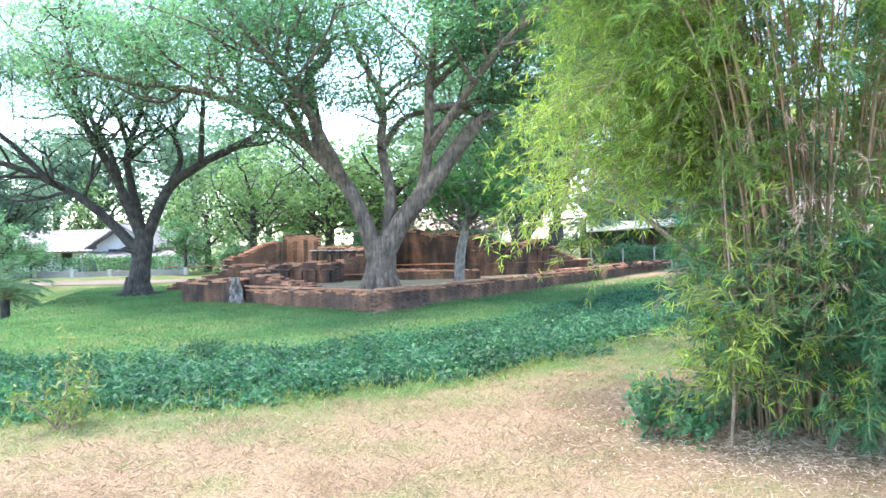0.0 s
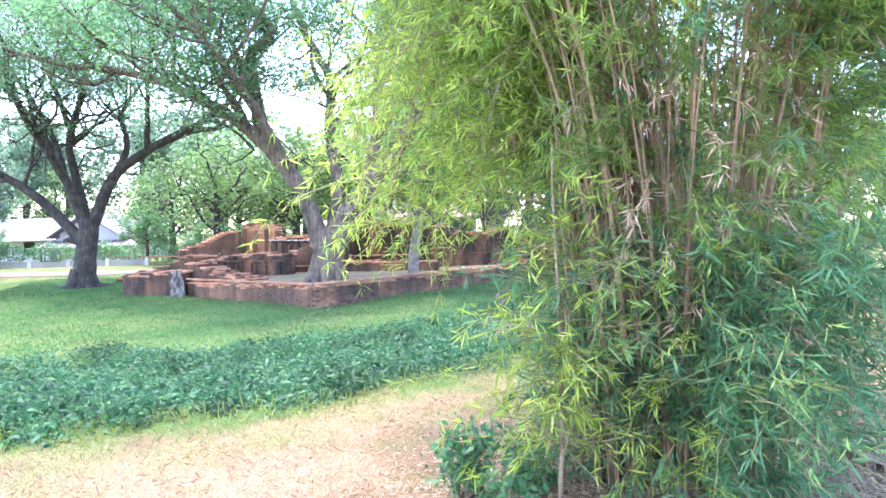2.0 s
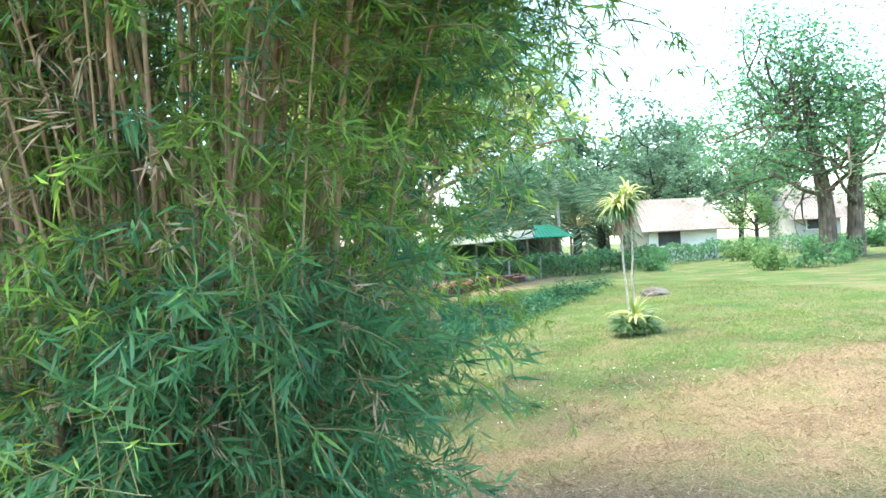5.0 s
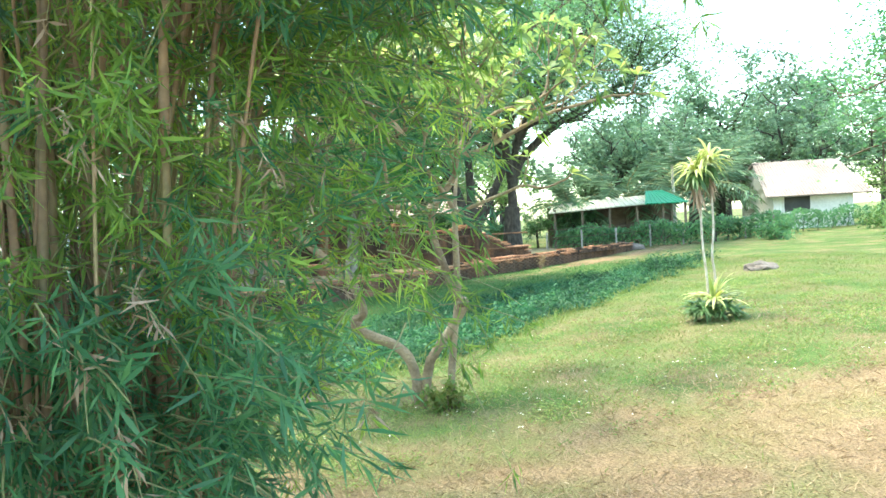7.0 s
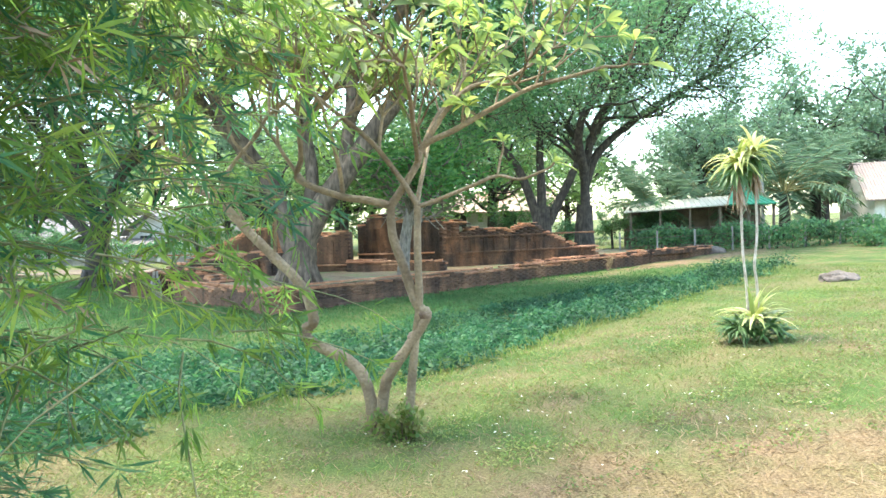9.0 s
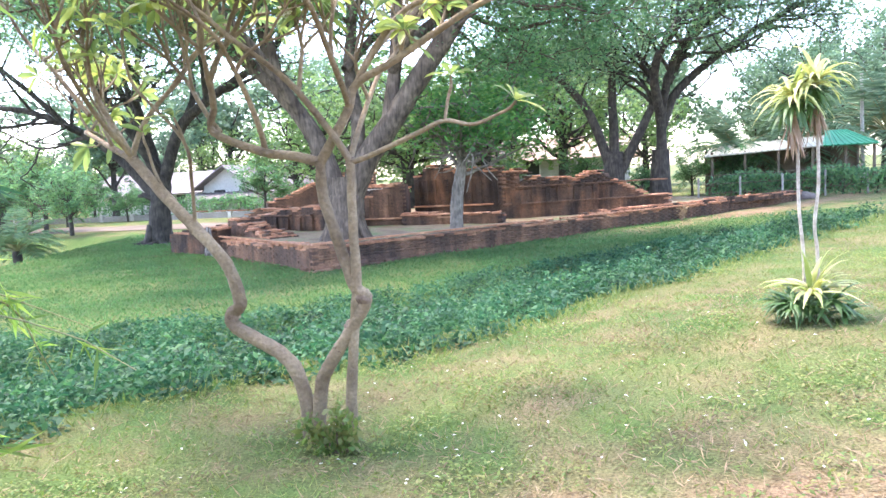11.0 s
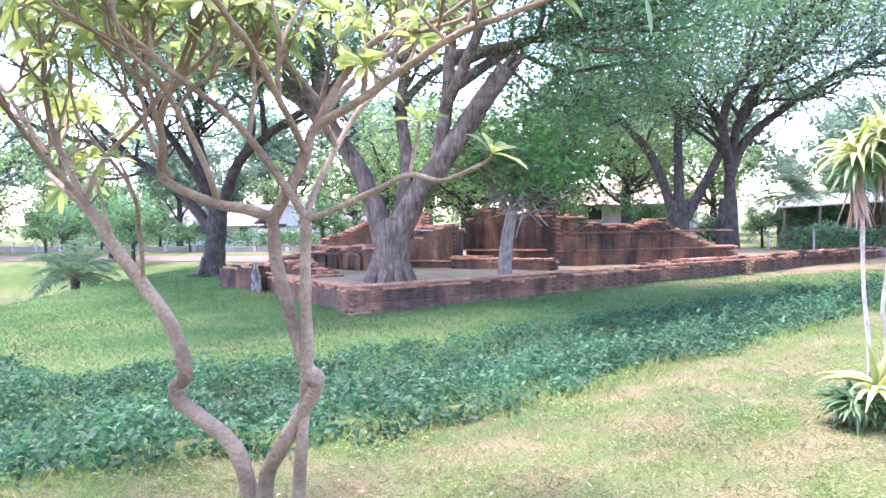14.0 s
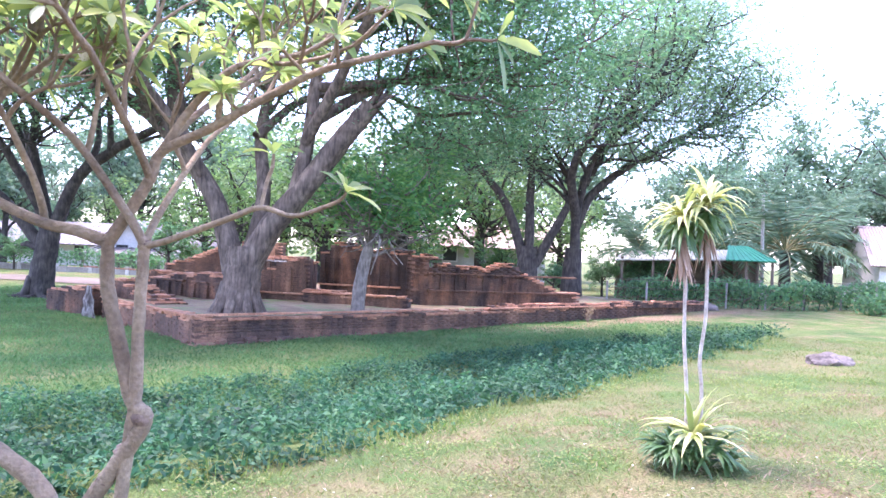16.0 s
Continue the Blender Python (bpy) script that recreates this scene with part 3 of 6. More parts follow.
        t.add([q - (0.1, 0, 0.12), q + (0.16 + 0.2 * rng.random(), 0.1 * rng.normal(), 0.26 + 0.1 * rng.random())], [0.1, 0.02], sides=4)
    t.add([(1.2, 24.0, 5.1), (1.55, 23.95, 5.3), (1.85, 23.9, 5.38)], [0.07, 0.05, 0.02], sides=5)
    tips = [q for q in tips if q[2] > (4.0 if q[0] < 0.5 else 3.6)]
    return tree_of("rain_tree", t, BARK_GREY, foliage(rng, tips, 44, 0.145, DENSE, (0.55, 0.55, 0.26)), "huge grey-barked rain tree rooted on the brick platform", limbs)


def far_rain_trees():
    for seed, (bx, by), lines, lab, r in (
        (31, (3.8, 42.0), [[(3.72, 42, 1.2), (2.8, 42, 3.95), (1.64, 42, 5.55), (0.77, 42, 6.48), (-0.12, 42, 7.71)], [(3.84, 42, 1.5), (3.81, 42, 4.25), (3.64, 42, 6.4), (2.61, 42, 8.29), (2.0, 42, 9.9)], [(4.12, 42, 1.3), (5.11, 42, 3.22), (5.71, 42, 4.58), (5.89, 42, 6.45), (6.85, 42, 8.59)]], "forked rain tree behind the ruin with a dense crown", 0.5),
        (32, (5.9, 42.5), [[(6.0, 42.5, 2.0), (6.01, 42.5, 3.79), (6.33, 42.5, 5.39), (6.92, 42.5, 6.74), (8.42, 42.5, 7.82), (10.0, 42.5, 9.5)], [(5.98, 42.5, 3.2), (6.74, 42.5, 4.87), (8.73, 42.5, 6.51), (10.94, 42.5, 7.85), (12.6, 42.5, 8.6)], [(6.0, 42.5, 3.5), (5.8, 41, 6.0), (7.5, 39.5, 8.2), (9.5, 38.5, 10.0)], [(6.3, 42.5, 5.3), (8.0, 43.5, 8.5), (10.0, 44.0, 11.0), (11.5, 44, 12.5)]], "spreading rain tree behind the ruin with a tall crown", 0.46)):
        rng = np.random.default_rng(seed)
        t, tips, limbs = Tubes(10), [], []
        z = float(land(bx, by))
        t.add([(bx, by, z - 0.2), (bx, by, z + 1.2), (bx + 0.05, by, 2.2)], [r * 1.25, r, r * 0.85], sides=12)
        for k, ln in enumerate(lines):
            limb_tips(rng, limbs, ln, 0.26, 0.1, (-2.0, 1.5, 0.5, 2.0)[k], 2, tips, 11, length=3.2)
        tips = [q for q in tips if q[2] > 5.4]
        tree_of("rain_tree", t, BARK_DARK, foliage(rng, tips, 38, 0.18, RAIN, (0.8, 0.8, 0.45)), lab, limbs)


def small_dense_tree():
    rng = np.random.default_rng(41)
    t, tips = Tubes(8), []
    p = curve([(0.43, 25.9, -0.1), (0.51, 25.9, 0.93), (0.7, 25.9, 1.85), (0.83, 25.9, 2.61)], 5)
    t.add(p, np.linspace(0.19, 0.12, len(p)), sides=10, lump=0.06, rng=rng)
    for k in range(20):
        a = rng.uniform(0, 2 * math.pi)
        grow(rng, t, p[-1 - rng.integers(0, 8)], (math.cos(a), math.sin(a), rng.uniform(0.0, 0.9)), rng.uniform(1.3, 2.1), 0.06, 1, tips, kids=5, n=5)
    tips = np.array(tips)
    tips = tips[(tips[:, 2] > 2.45) & (tips[:, 2] < 5.0)]
    tips[:, 0] += 0.4
    return tree_of("small_tree", t, BARK_LIGHT, foliage(rng, tips, 24, 0.19, SMALL_LEAF, (0.28, 0.28, 0.26), 0.3, 0.4), "slender leaning tree with a pale trunk and dense green crown")


def backdrop_tree(seed, h, w, mat, leaf_size, n_limb=9, per=21, bark=BARK_DARK, name="tree", label=""):
    """A tree built at the origin, to be copied."""
    rng = np.random.default_rng(seed)
    t, tips = Tubes(7), []
    t.add([(0, 0, -0.3), (0.05, 0, h * 0.2), (0.1, 0, h * 0.45)], [h * 0.03, h * 0.024, h * 0.018], sides=9)
    for k in range(n_limb):
        a = 2 * math.pi * k / n_limb + rng.uniform(-0.3, 0.3)
        z = h * rng.uniform(0.2, 0.5)
        up = rng.uniform(0.3, 1.3)
        grow(rng, t, (0.05, 0, z), (math.cos(a) * w, math.sin(a) * w, up * h * 0.6), h * rng.uniform(0.28, 0.42), h * 0.011, 2, tips, kids=3, n=5)
    tips = np.array(tips)
    o = thing(name, (0, 0, 0), label, "tree")
    piece("trunk", t.mesh("trunk", bark), o)
    piece("crown", foliage(rng, tips, per, leaf_size, mat, (h * 0.035, h * 0.035, h * 0.028), 0.3, 0.5), o)
    return o


def place(ob, x, y, turn=0.0, s=1.0, first=False):
    m = pose(x, y, float(land(x, y)), 0, 0, turn) @ Matrix.Diagonal((s, s, s, 1))
    if first:
        ob.matrix_basis = m
        return ob
    return copy_thing(ob, m)


dark_rain_tree()
big_rain_tree()
far_rain_trees()
small_dense_tree()

BACK = [
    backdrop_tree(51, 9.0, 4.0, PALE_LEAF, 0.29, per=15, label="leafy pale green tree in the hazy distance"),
    backdrop_tree(52, 8.0, 3.6, HAZE_LEAF, 0.31, per=19, label="rounded distant tree with haze put into its grey-green"),
    backdrop_tree(53, 11.0, 4.5, HAZE_LEAF, 0.38, per=22, label="tall broad tree standing behind the houses"),
    backdrop_tree(54, 5.0, 3.0, DENSE, 0.21, per=14, label="low bushy dark green tree by the fence"),
]
SPOTS = [
    (0, -7.5, 45, 0, 1.1), (0, -11.5, 43, 80, 0.9), (0, -3.5, 47, 150, 1.25), (0, -15.5, 47, 200, 0.8), (0, 0.5, 49, 40, 1.15), (0, 5.0, 56, 260, 0.9), (0, -9.5, 50, 15, 1.0), (0, -5.5, 54, 75, 1.1), (0, -13.5, 54, 310, 1.0),
    (1, -10.0, 60, 20, 1.3), (1, -17, 62, 90, 1.2), (1, -24, 66, 130, 1.3), (1, -31, 64, 70, 1.2), (1, -38, 70, 170, 1.3), (1, -46, 66, 220, 1.2), (1, -2, 70, 300, 1.35), (1, 6, 70, 10, 1.3), (1, -55, 60, 40, 1.2), (1, -64, 56, 140, 1.3),
    (2, -34, 58, 45, 0.7), (2, -43, 54, 100, 0.8), (2, 12.5, 60, 60, 0.95), (2, 20, 72, 120, 1.6), (2, 27, 74, 240, 1.9), (2, 35.5, 78, 310, 2.1), (2, 46, 76, 20, 1.7), (2, 50, 64, 75, 0.85), (2, -52, 74, 200, 1.0), (2, -28, 76, 30, 1.0),
    (1, 14, 58, 140, 0.85), (1, 18.5, 62, 200, 0.95), (1, 24, 64, 50, 0.8), (1, 30, 62, 270, 0.8), (1, 37, 66, 330, 0.95), (0, 40, 52, 15, 0.65), (0, 33, 56, 95, 0.65), (0, 46, 46, 195, 0.7), (0, 54, 40, 35, 0.8),
    (3, -15.5, 43, 50, 0.75), (3, 9.5, 46, 100, 0.75), (3, 7.5, 47, 150, 0.7), (3, -24, 42, 200, 0.6), (3, -9, 40, 250, 0.7), (3, 2, 47, 20, 0.8), (3, -5.0, 43, 130, 0.7), (3, -12, 41, 70, 0.6), (3, -27, 47, 10, 0.7), (3, -34, 48, 110, 0.8), (3, -40, 46, 210, 0.9),
    (3, -20.5, 34, 320, 1.0), (3, -24.0, 36, 40, 1.15), (3, -36, 47, 75, 1.2), (3, -29, 45, 165, 0.9), (3, -43, 48, 255, 1.2), (3, -26, 39.5, 120, 0.6), (0, -38, 56, 20, 0.8), (0, -30, 60, 120, 0.8), (3, -31, 42, 30, 0.7), (1, 58, 54, 0, 0.9), (3, 36, 42, 0, 0.6), (3, 5.0, 44.5, 60, 0.55),
    (3, -58, 46, 15, 1.5), (3, -52, 49, 95, 1.4), (3, -47, 53, 170, 1.5), (3, -41, 58, 250, 1.4), (3, -36, 62, 330, 1.5), (3, -30, 66, 40, 1.4), (3, -24, 61, 120, 1.3), (3, -18, 59, 210, 1.3), (3, -12, 58, 290, 1.3), (3, -64, 40, 60, 1.5), (3, -5, 58, 20, 1.1), (3, -27.5, 36.5, 140, 0.9), (3, -31, 38, 200, 0.9),
    (0, -30, 39, 25, 0.75), (1, -26.5, 44, 95, 0.75), (0, -35, 36.5, 160, 0.85), (1, -40, 41, 230, 1.0), (0, -46, 38, 300, 1.0),
    (2, 15.5, 66, 80, 1.35), (2, 29, 66, 10, 1.5),
    (1, 70, 20, 0, 1.1), (2, 66, -10, 60, 0.9), (1, 50, -40, 120, 1.1), (2, 10, -55, 10, 1.0), (1, -30, -50, 200, 1.2), (2, -60, -15, 250, 1.0), (1, -62, 18, 300, 1.1),
]
used = set()
for k, x, y, turn, s in SPOTS:
    place(BACK[k], x, y, turn, s, first=k not in used)
    used.add(k)

# ---- brick ruin ----
BRICK_L, BRICK_H, BRICK_D = 0.31, 0.066, 0.16


def brick_mesh(rng, mat):
    """One worn brick, its corners rubbed off."""
    bm = bmesh.new()
    vs = box(bm, (-BRICK_L / 2 + 0.007, -BRICK_D / 2, -BRICK_H / 2 + 0.004), (BRICK_L / 2 - 0.007, BRICK_D / 2, BRICK_H / 2 - 0.004))
    for v in vs:
        v.co += Vector(rng.uniform(-0.006, 0.006, 3))
    me = bpy.data.meshes.new("brick")
    bm.to_mesh(me)
    bm.free()
    me.materials.append(mat)
    return me


brick_rng = np.random.default_rng(5)
BRICKS = {m.name: [brick_mesh(brick_rng, m) for _ in range(5)] for m in (BRICK, BRICK_DARK, BRICK_ORANGE)}
LATER = []


def brick_wall(name, a, b, z0, top, thick, mat, label, limit=280, cap=BRICK_ORANGE, seed=0, hole=None, ragged=0.05):
    """A wall from a to b, as high as top(s) at s metres along it: a core, and the bricks of its face and its broken crest."""
    rng = np.random.default_rng(seed)
    a, b = Vector((*a, 0)), Vector((*b, 0))
    d = (b - a).normalized()
    n = Vector((d.y, -d.x, 0))
    length = (b - a).length
    o = thing(name, (a.x, a.y, z0), label, "wall", kind="structure")
    o.name = name
    steps = max(2, int(length / BRICK_L))
    v, f = [], []
    for i in range(steps):
        s0, s1 = length * i / steps, length * (i + 1) / steps
        h = max(0.07, top((s0 + s1) / 2) - z0 - 0.05)
        for lo, hi in (((0, h),) if not hole or not (hole[0] < (s0 + s1) / 2 < hole[1]) else ((0, hole[2] - z0), (hole[3] - z0, h))):
            base = len(v)
            for s in (s0, s1):
                for q in (0.02, thick):
                    for z in (lo, hi):
                        p = d * s - n * q
                        v.append((p.x, p.y, z))
            f += [[base + k for k in q] for q in ((0, 1, 5, 4), (2, 6, 7, 3), (0, 2, 3, 1), (4, 5, 7, 6), (1, 3, 7, 5), (0, 4, 6, 2))]
    piece("core", mesh_from("core", v, f, MORTAR), o, "dark earthy joint and core")
    spots = []
    ang = math.atan2(d.y, d.x)
    course = 0
    zmax = max(top(s) for s in np.linspace(0, length, 40))
    while z0 + course * BRICK_H < zmax + 0.1:
        z = z0 + (course + 0.5) * BRICK_H
        s = (0.5 if course % 2 else 0.0) * BRICK_L + BRICK_L / 2
        while s < length:
            edge = top(s) + rng.uniform(-ragged, ragged) - z
            if edge > 0 and not (hole and hole[0] < s < hole[1] and hole[2] < z < hole[3]):
                crest = edge < BRICK_H * 1.4
                out = rng.uniform(-0.007, 0.008) + (rng.uniform(0, 0.03) if crest else 0)
                spots.append((s, z, BRICK_D / 2 - out, crest))
                if crest and thick > 0.3:
                    q = 0.24
                    while q < thick:
                        spots.append((s + rng.uniform(-0.03, 0.03), z + rng.uniform(-0.01, 0.01), q, True))
                        q += 0.17
            s += BRICK_L
        course += 1
    LATER.append((o, a, d, n, z0, ang, spots, mat, cap, limit, seed))
    return o


def lay_bricks():
    """The single bricks, last of all: the ones past the limit of a wall are joined."""
    for o, a, d, n, z0, ang, spots, mat, cap, limit, seed in LATER:
        rng = np.random.default_rng(seed + 77)
        rest_v, rest_f, rest_i = [], [], []
        for k, (s, z, q, crest) in enumerate(spots):
            m = cap if crest and rng.random() < 0.75 else mat
            me = BRICKS[m.name][rng.integers(0, 5)]
            p = d * s - n * q
            mm = pose(p.x, p.y, z - z0, rng.normal() * (3 if crest else 0.4), rng.normal() * (3 if crest else 0.4), math.degrees(ang) + rng.normal() * (6 if crest else 1.0))
            if k < limit:
                piece("brick", me, o, m=mm)
            else:
                base = len(rest_v)
                rest_v += [mm @ w.co for w in me.vertices]
                for poly in me.polygons:
                    rest_f.append([base + i for i in poly.vertices])
                    rest_i.append(1 if m is cap else 0)
        if rest_v:
            tagged(piece("brickwork", mesh_from("brickwork", [tuple(w) for w in rest_v], rest_f, [mat, cap], idx=rest_i), o), kind="stuff")


def steps_top(pairs, jag=0.0, seed=0):
    xs, zs = zip(*pairs)
    rng = np.random.default_rng(seed)
    ph = rng.uniform(0, 6, 3)
    return lambda s: float(np.interp(s, xs, zs)) + jag * (math.sin(3.1 * s + ph[0]) * 0.5 + math.sin(7.7 * s + ph[1]) * 0.3)


C0, W0 = (-2.0, 21.85), (11.4, 39.2)
brick_wall("platform_wall_1", C0, W0, -0.70, steps_top([(0, -0.03), (8, -0.02), (16, 0.06), (22, 0.16)], 0.02, 1), 0.5, BRICK, "low red-brown brick retaining wall with an orange worn crest", 300, seed=1, ragged=0.012)
brick_wall("platform_wall_2", (-6.75, 25.3), C0, -0.80, steps_top([(0, -0.05), (1.6, -0.1), (3.2, -0.04), (6, -0.03)], 0.03, 2), 0.5, BRICK, "low brick side wall of the platform, uneven and worn", 280, seed=2, ragged=0.03)
brick_wall("wing_wall_1", (-9.3, 26.3), (-7.1, 25.35), -0.85, steps_top([(0, 0.10), (1.2, 0.20), (2.4, 0.30)], 0.02, 3), 0.7, BRICK_DARK, "blackened brick wing wall with streaked plaster", 220, seed=3)
brick_wall("step_wall_1", (-7.3, 26.6), (-4.7, 24.6), -0.1, steps_top([(0, 0.50), (0.6, 0.44), (1.4, 0.28), (2.2, 0.14), (3.3, 0.0)], 0.04, 4), 0.9, BRICK, "tumbled brick steps sinking into the platform", 220, seed=4)
brick_wall("ruin_wall_1", (-8.3, 36.9), (-6.5, 36.9), -0.1, steps_top([(0, 1.84), (1.8, 1.86)], 0.02, 5), 0.6, BRICK_ORANGE, "orange brick pier with a recessed niche", 260, seed=5, cap=BRICK)
brick_wall("ruin_wall_2", (-2.15, 30.0), (0.9, 30.0), -0.1, steps_top([(0, 1.35), (0.2, 1.62), (0.5, 1.84), (1.0, 1.86), (1.3, 1.66), (2.2, 1.72), (3.05, 1.62)], 0.03, 6), 0.55, BRICK_DARK, "standing brick wall streaked with black weathering", 290, seed=6)
brick_wall("ruin_wall_3", (0.9, 30.0), (6.2, 33.0), -0.1, steps_top([(0, 1.62), (0.3, 1.6), (0.4, 1.58), (0.95, 1.55), (1.05, 1.32), (2.6, 1.28), (2.7, 1.12), (3.0, 1.36), (3.6, 1.4), (4.0, 1.15), (4.7, 0.8), (5.2, 0.5), (6.1, 0.42)], 0.03, 7), 0.55, BRICK_DARK, "long blackened brick wall, broken down at its end", 290, seed=7, hole=(0.5, 0.82, 1.18, 1.42))
brick_wall("ruin_wall_4", (-4.3, 28.9), (-2.15, 28.9), -0.1, steps_top([(0, 0.62), (0.5, 0.72), (0.55, 0.98), (0.9, 1.02), (1.2, 1.2), (1.6, 1.24), (2.2, 1.36)], 0.04, 8), 0.5, BRICK, "brick wall stepping down in broken courses", 250, seed=8, ragged=0.09)
brick_wall("ruin_wall_5", (-7.5, 28.7), (-4.0, 27.3), -0.1, steps_top([(0, 0.45), (0.9, 0.5), (1.0, 0.66), (2.4, 0.7), (2.5, 0.8), (3.0, 0.7), (3.8, 0.72)], 0.02, 9), 0.5, BRICK_DARK, "low dark brick wall of the ruined hall", 260, seed=9, ragged=0.03)
brick_wall("ruin_wall_6", (-2.15, 28.6), (1.2, 28.3), -0.1, steps_top([(0, 0.34), (1.0, 0.30), (2.0, 0.32), (3.4, 0.28)], 0.02, 10), 0.5, BRICK, "low brick bench along the foot of the ruin", 120, seed=10)
brick_wall("ruin_wall_7", (-10.3, 34.4), (-8.2, 36.4), -0.1, steps_top([(0, 0.75), (0.9, 0.95), (1.7, 1.3), (2.4, 1.5), (2.9, 1.55)], 0.05, 11), 0.5, BRICK, "brick wall rising in curved broken steps to the pier", 220, seed=11)
brick_wall("ruin_wall_8", (3.6, 30.0), (10.5, 37.5), -0.05, steps_top([(0, 0.12), (5, 0.16), (10, 0.22)], 0.01, 12), 0.28, BRICK_DARK, "low dark brick footing behind the platform edge", 160, seed=12, ragged=0.02)

brick_wall("ruin_wall_9", (-12.0, 31.6), (-7.4, 30.6), -0.5, steps_top([(0, -0.30), (1.5, 0.02), (2.6, 0.30), (3.3, 0.62), (4.7, 0.66)], 0.03, 13), 0.5, BRICK, "long brick ramp wall rising towards the pier", 200, seed=13)
brick_wall("ruin_wall_10", (-6.5, 35.0), (-3.6, 32.4), -0.1, steps_top([(0, 1.05), (0.8, 1.2), (2.4, 1.25), (3.9, 1.1)], 0.03, 14), 0.5, BRICK_DARK, "streaked dark brick wall beside the pier", 200, seed=14)


def pilasters(o, a, b, z0, z1, xs, w, mat, proud=0.05):
    """Shallow brick piers standing proud of a wall's face, s metres along it."""
    a, b = Vector((*a, 0)), Vector((*b, 0))
    d = (b - a).normalized()
    n = Vector((d.y, -d.x, 0))
    rng = np.random.default_rng(len(xs))
    for s in xs:
        bm = bmesh.new()
        zz, top = z0, z1 + rng.uniform(-0.12, 0.02)
        while zz < top:
            vs = box(bm, (-w / 2, -proud, 0.004), (w / 2, 0.02, BRICK_H - 0.004))
            k = a + d * (s + rng.uniform(-0.006, 0.006)) + n * rng.uniform(-0.012, 0.008)
            for v in vs:
                q = k + d * v.co.x - n * v.co.y
                v.co = Vector((q.x, q.y, zz + v.co.z))
            zz += BRICK_H
        part("pilaster", bm, mat, o).matrix_parent_inverse = o.matrix_basis.inverted()


def ledge(o, a, b, z, depth, mat):
    """A projecting course of long flat bricks."""
    a, b = Vector((*a, 0)), Vector((*b, 0))
    d = (b - a).normalized()
    n = Vector((d.y, -d.x, 0))
    rng = np.random.default_rng(int(abs(a.x) * 10) + 3)
    s, ln = 0.0, (b - a).length
    while s < ln - 0.1:
        w = rng.uniform(0.28, 0.42)
        if rng.random() < 0.86:
            bm = bmesh.new()
            out = depth * rng.uniform(0.7, 1.15)
            vs = box(bm, (s + 0.006, -out, z + rng.uniform(-0.008, 0.008)), (min(ln, s + w) - 0.006, 0.03, z + 0.05), 0.006)
            for v in bm.verts:
                q = a + d * v.co.x - n * v.co.y
                v.co = Vector((q.x, q.y, v.co.z))
            part("ledge_brick", bm, mat, o).matrix_parent_inverse = o.matrix_basis.inverted()
        s += w


def footing(o, a, b, z, h, mat, seed, first=0.0, last=1.0):
    """Rough broken footing stones along the foot of a wall."""
    a, b = Vector((*a, 0)), Vector((*b, 0))
    d = (b - a).normalized()
    n = Vector((d.y, -d.x, 0))
    rng = np.random.default_rng(seed)
    ln = (b - a).length
    s = ln * first
    while s < ln * last:
        w = rng.uniform(0.22, 0.5)
        if rng.random() < 0.85:
            bm = bmesh.new()
            box(bm, (s, -rng.uniform(0.06, 0.16), z - 0.15), (s + w * 0.95, 0.05, z + h * rng.uniform(0.6, 1.15)), 0.03)
            for v in bm.verts:
                v.co += Vector(rng.uniform(-0.02, 0.02, 3))
                q = a + d * v.co.x - n * v.co.y
                v.co = Vector((q.x, q.y, v.co.z))
            part("footing_stone", bm, mat, o).matrix_parent_inverse = o.matrix_basis.inverted()
        s += w


walls = {ob.name: ob for ob in scene.objects if ob.name.startswith(("ruin_wall", "platform_wall", "wing_wall"))}
bpy.context.view_layer.update()
pilasters(walls["ruin_wall_2"], (-2.15, 30.0), (0.9, 30.0), 0.5, 1.38, (0.12, 0.42, 0.72, 1.15, 1.5, 1.95, 2.3, 2.85), 0.16, BRICK_DARK, 0.07)
pilasters(walls["ruin_wall_3"], (0.9, 30.0), (6.2, 33.0), 0.45, 1.05, (0.2, 1.1, 1.6, 2.0, 2.6, 3.3), 0.15, BRICK_DARK, 0.05)
pilasters(walls["ruin_wall_4"], (-4.3, 28.9), (-2.15, 28.9), 0.2, 0.95, (0.9, 1.55, 2.05), 0.14, BRICK, 0.05)
pilasters(walls["ruin_wall_5"], (-7.5, 28.7), (-4.0, 27.3), -0.1, 0.42, (0.4, 1.0, 1.6, 2.2, 2.8, 3.4), 0.22, BRICK_DARK, 0.08)
pilasters(walls["ruin_wall_1"], (-8.3, 36.9), (-6.5, 36.9), 0.2, 1.6, (0.12, 0.62, 1.15, 1.68), 0.2, BRICK, 0.06)
ledge(walls["ruin_wall_2"], (-2.15, 30.0), (0.9, 30.0), 0.46, 0.16, BRICK_ORANGE)
ledge(walls["ruin_wall_3"], (0.9, 30.0), (6.2, 33.0), 0.42, 0.12, BRICK)
ledge(walls["ruin_wall_3"], (0.9, 30.0), (6.2, 33.0), 0.98, 0.08, BRICK)
ledge(walls["ruin_wall_4"], (-4.3, 28.9), (-2.15, 28.9), 0.16, 0.12, BRICK_ORANGE)
ledge(walls["ruin_wall_5"], (-7.5, 28.7), (-4.0, 27.3), 0.42, 0.1, BRICK)
ledge(walls["ruin_wall_10"], (-6.5, 35.0), (-3.6, 32.4), 1.05, 0.1, STUCCO)
pilasters(walls["ruin_wall_10"], (-6.5, 35.0), (-3.6, 32.4), -0.1, 0.95, (0.4, 0.9, 1.5, 2.1, 2.8, 3.4), 0.2, BRICK_DARK, 0.07)
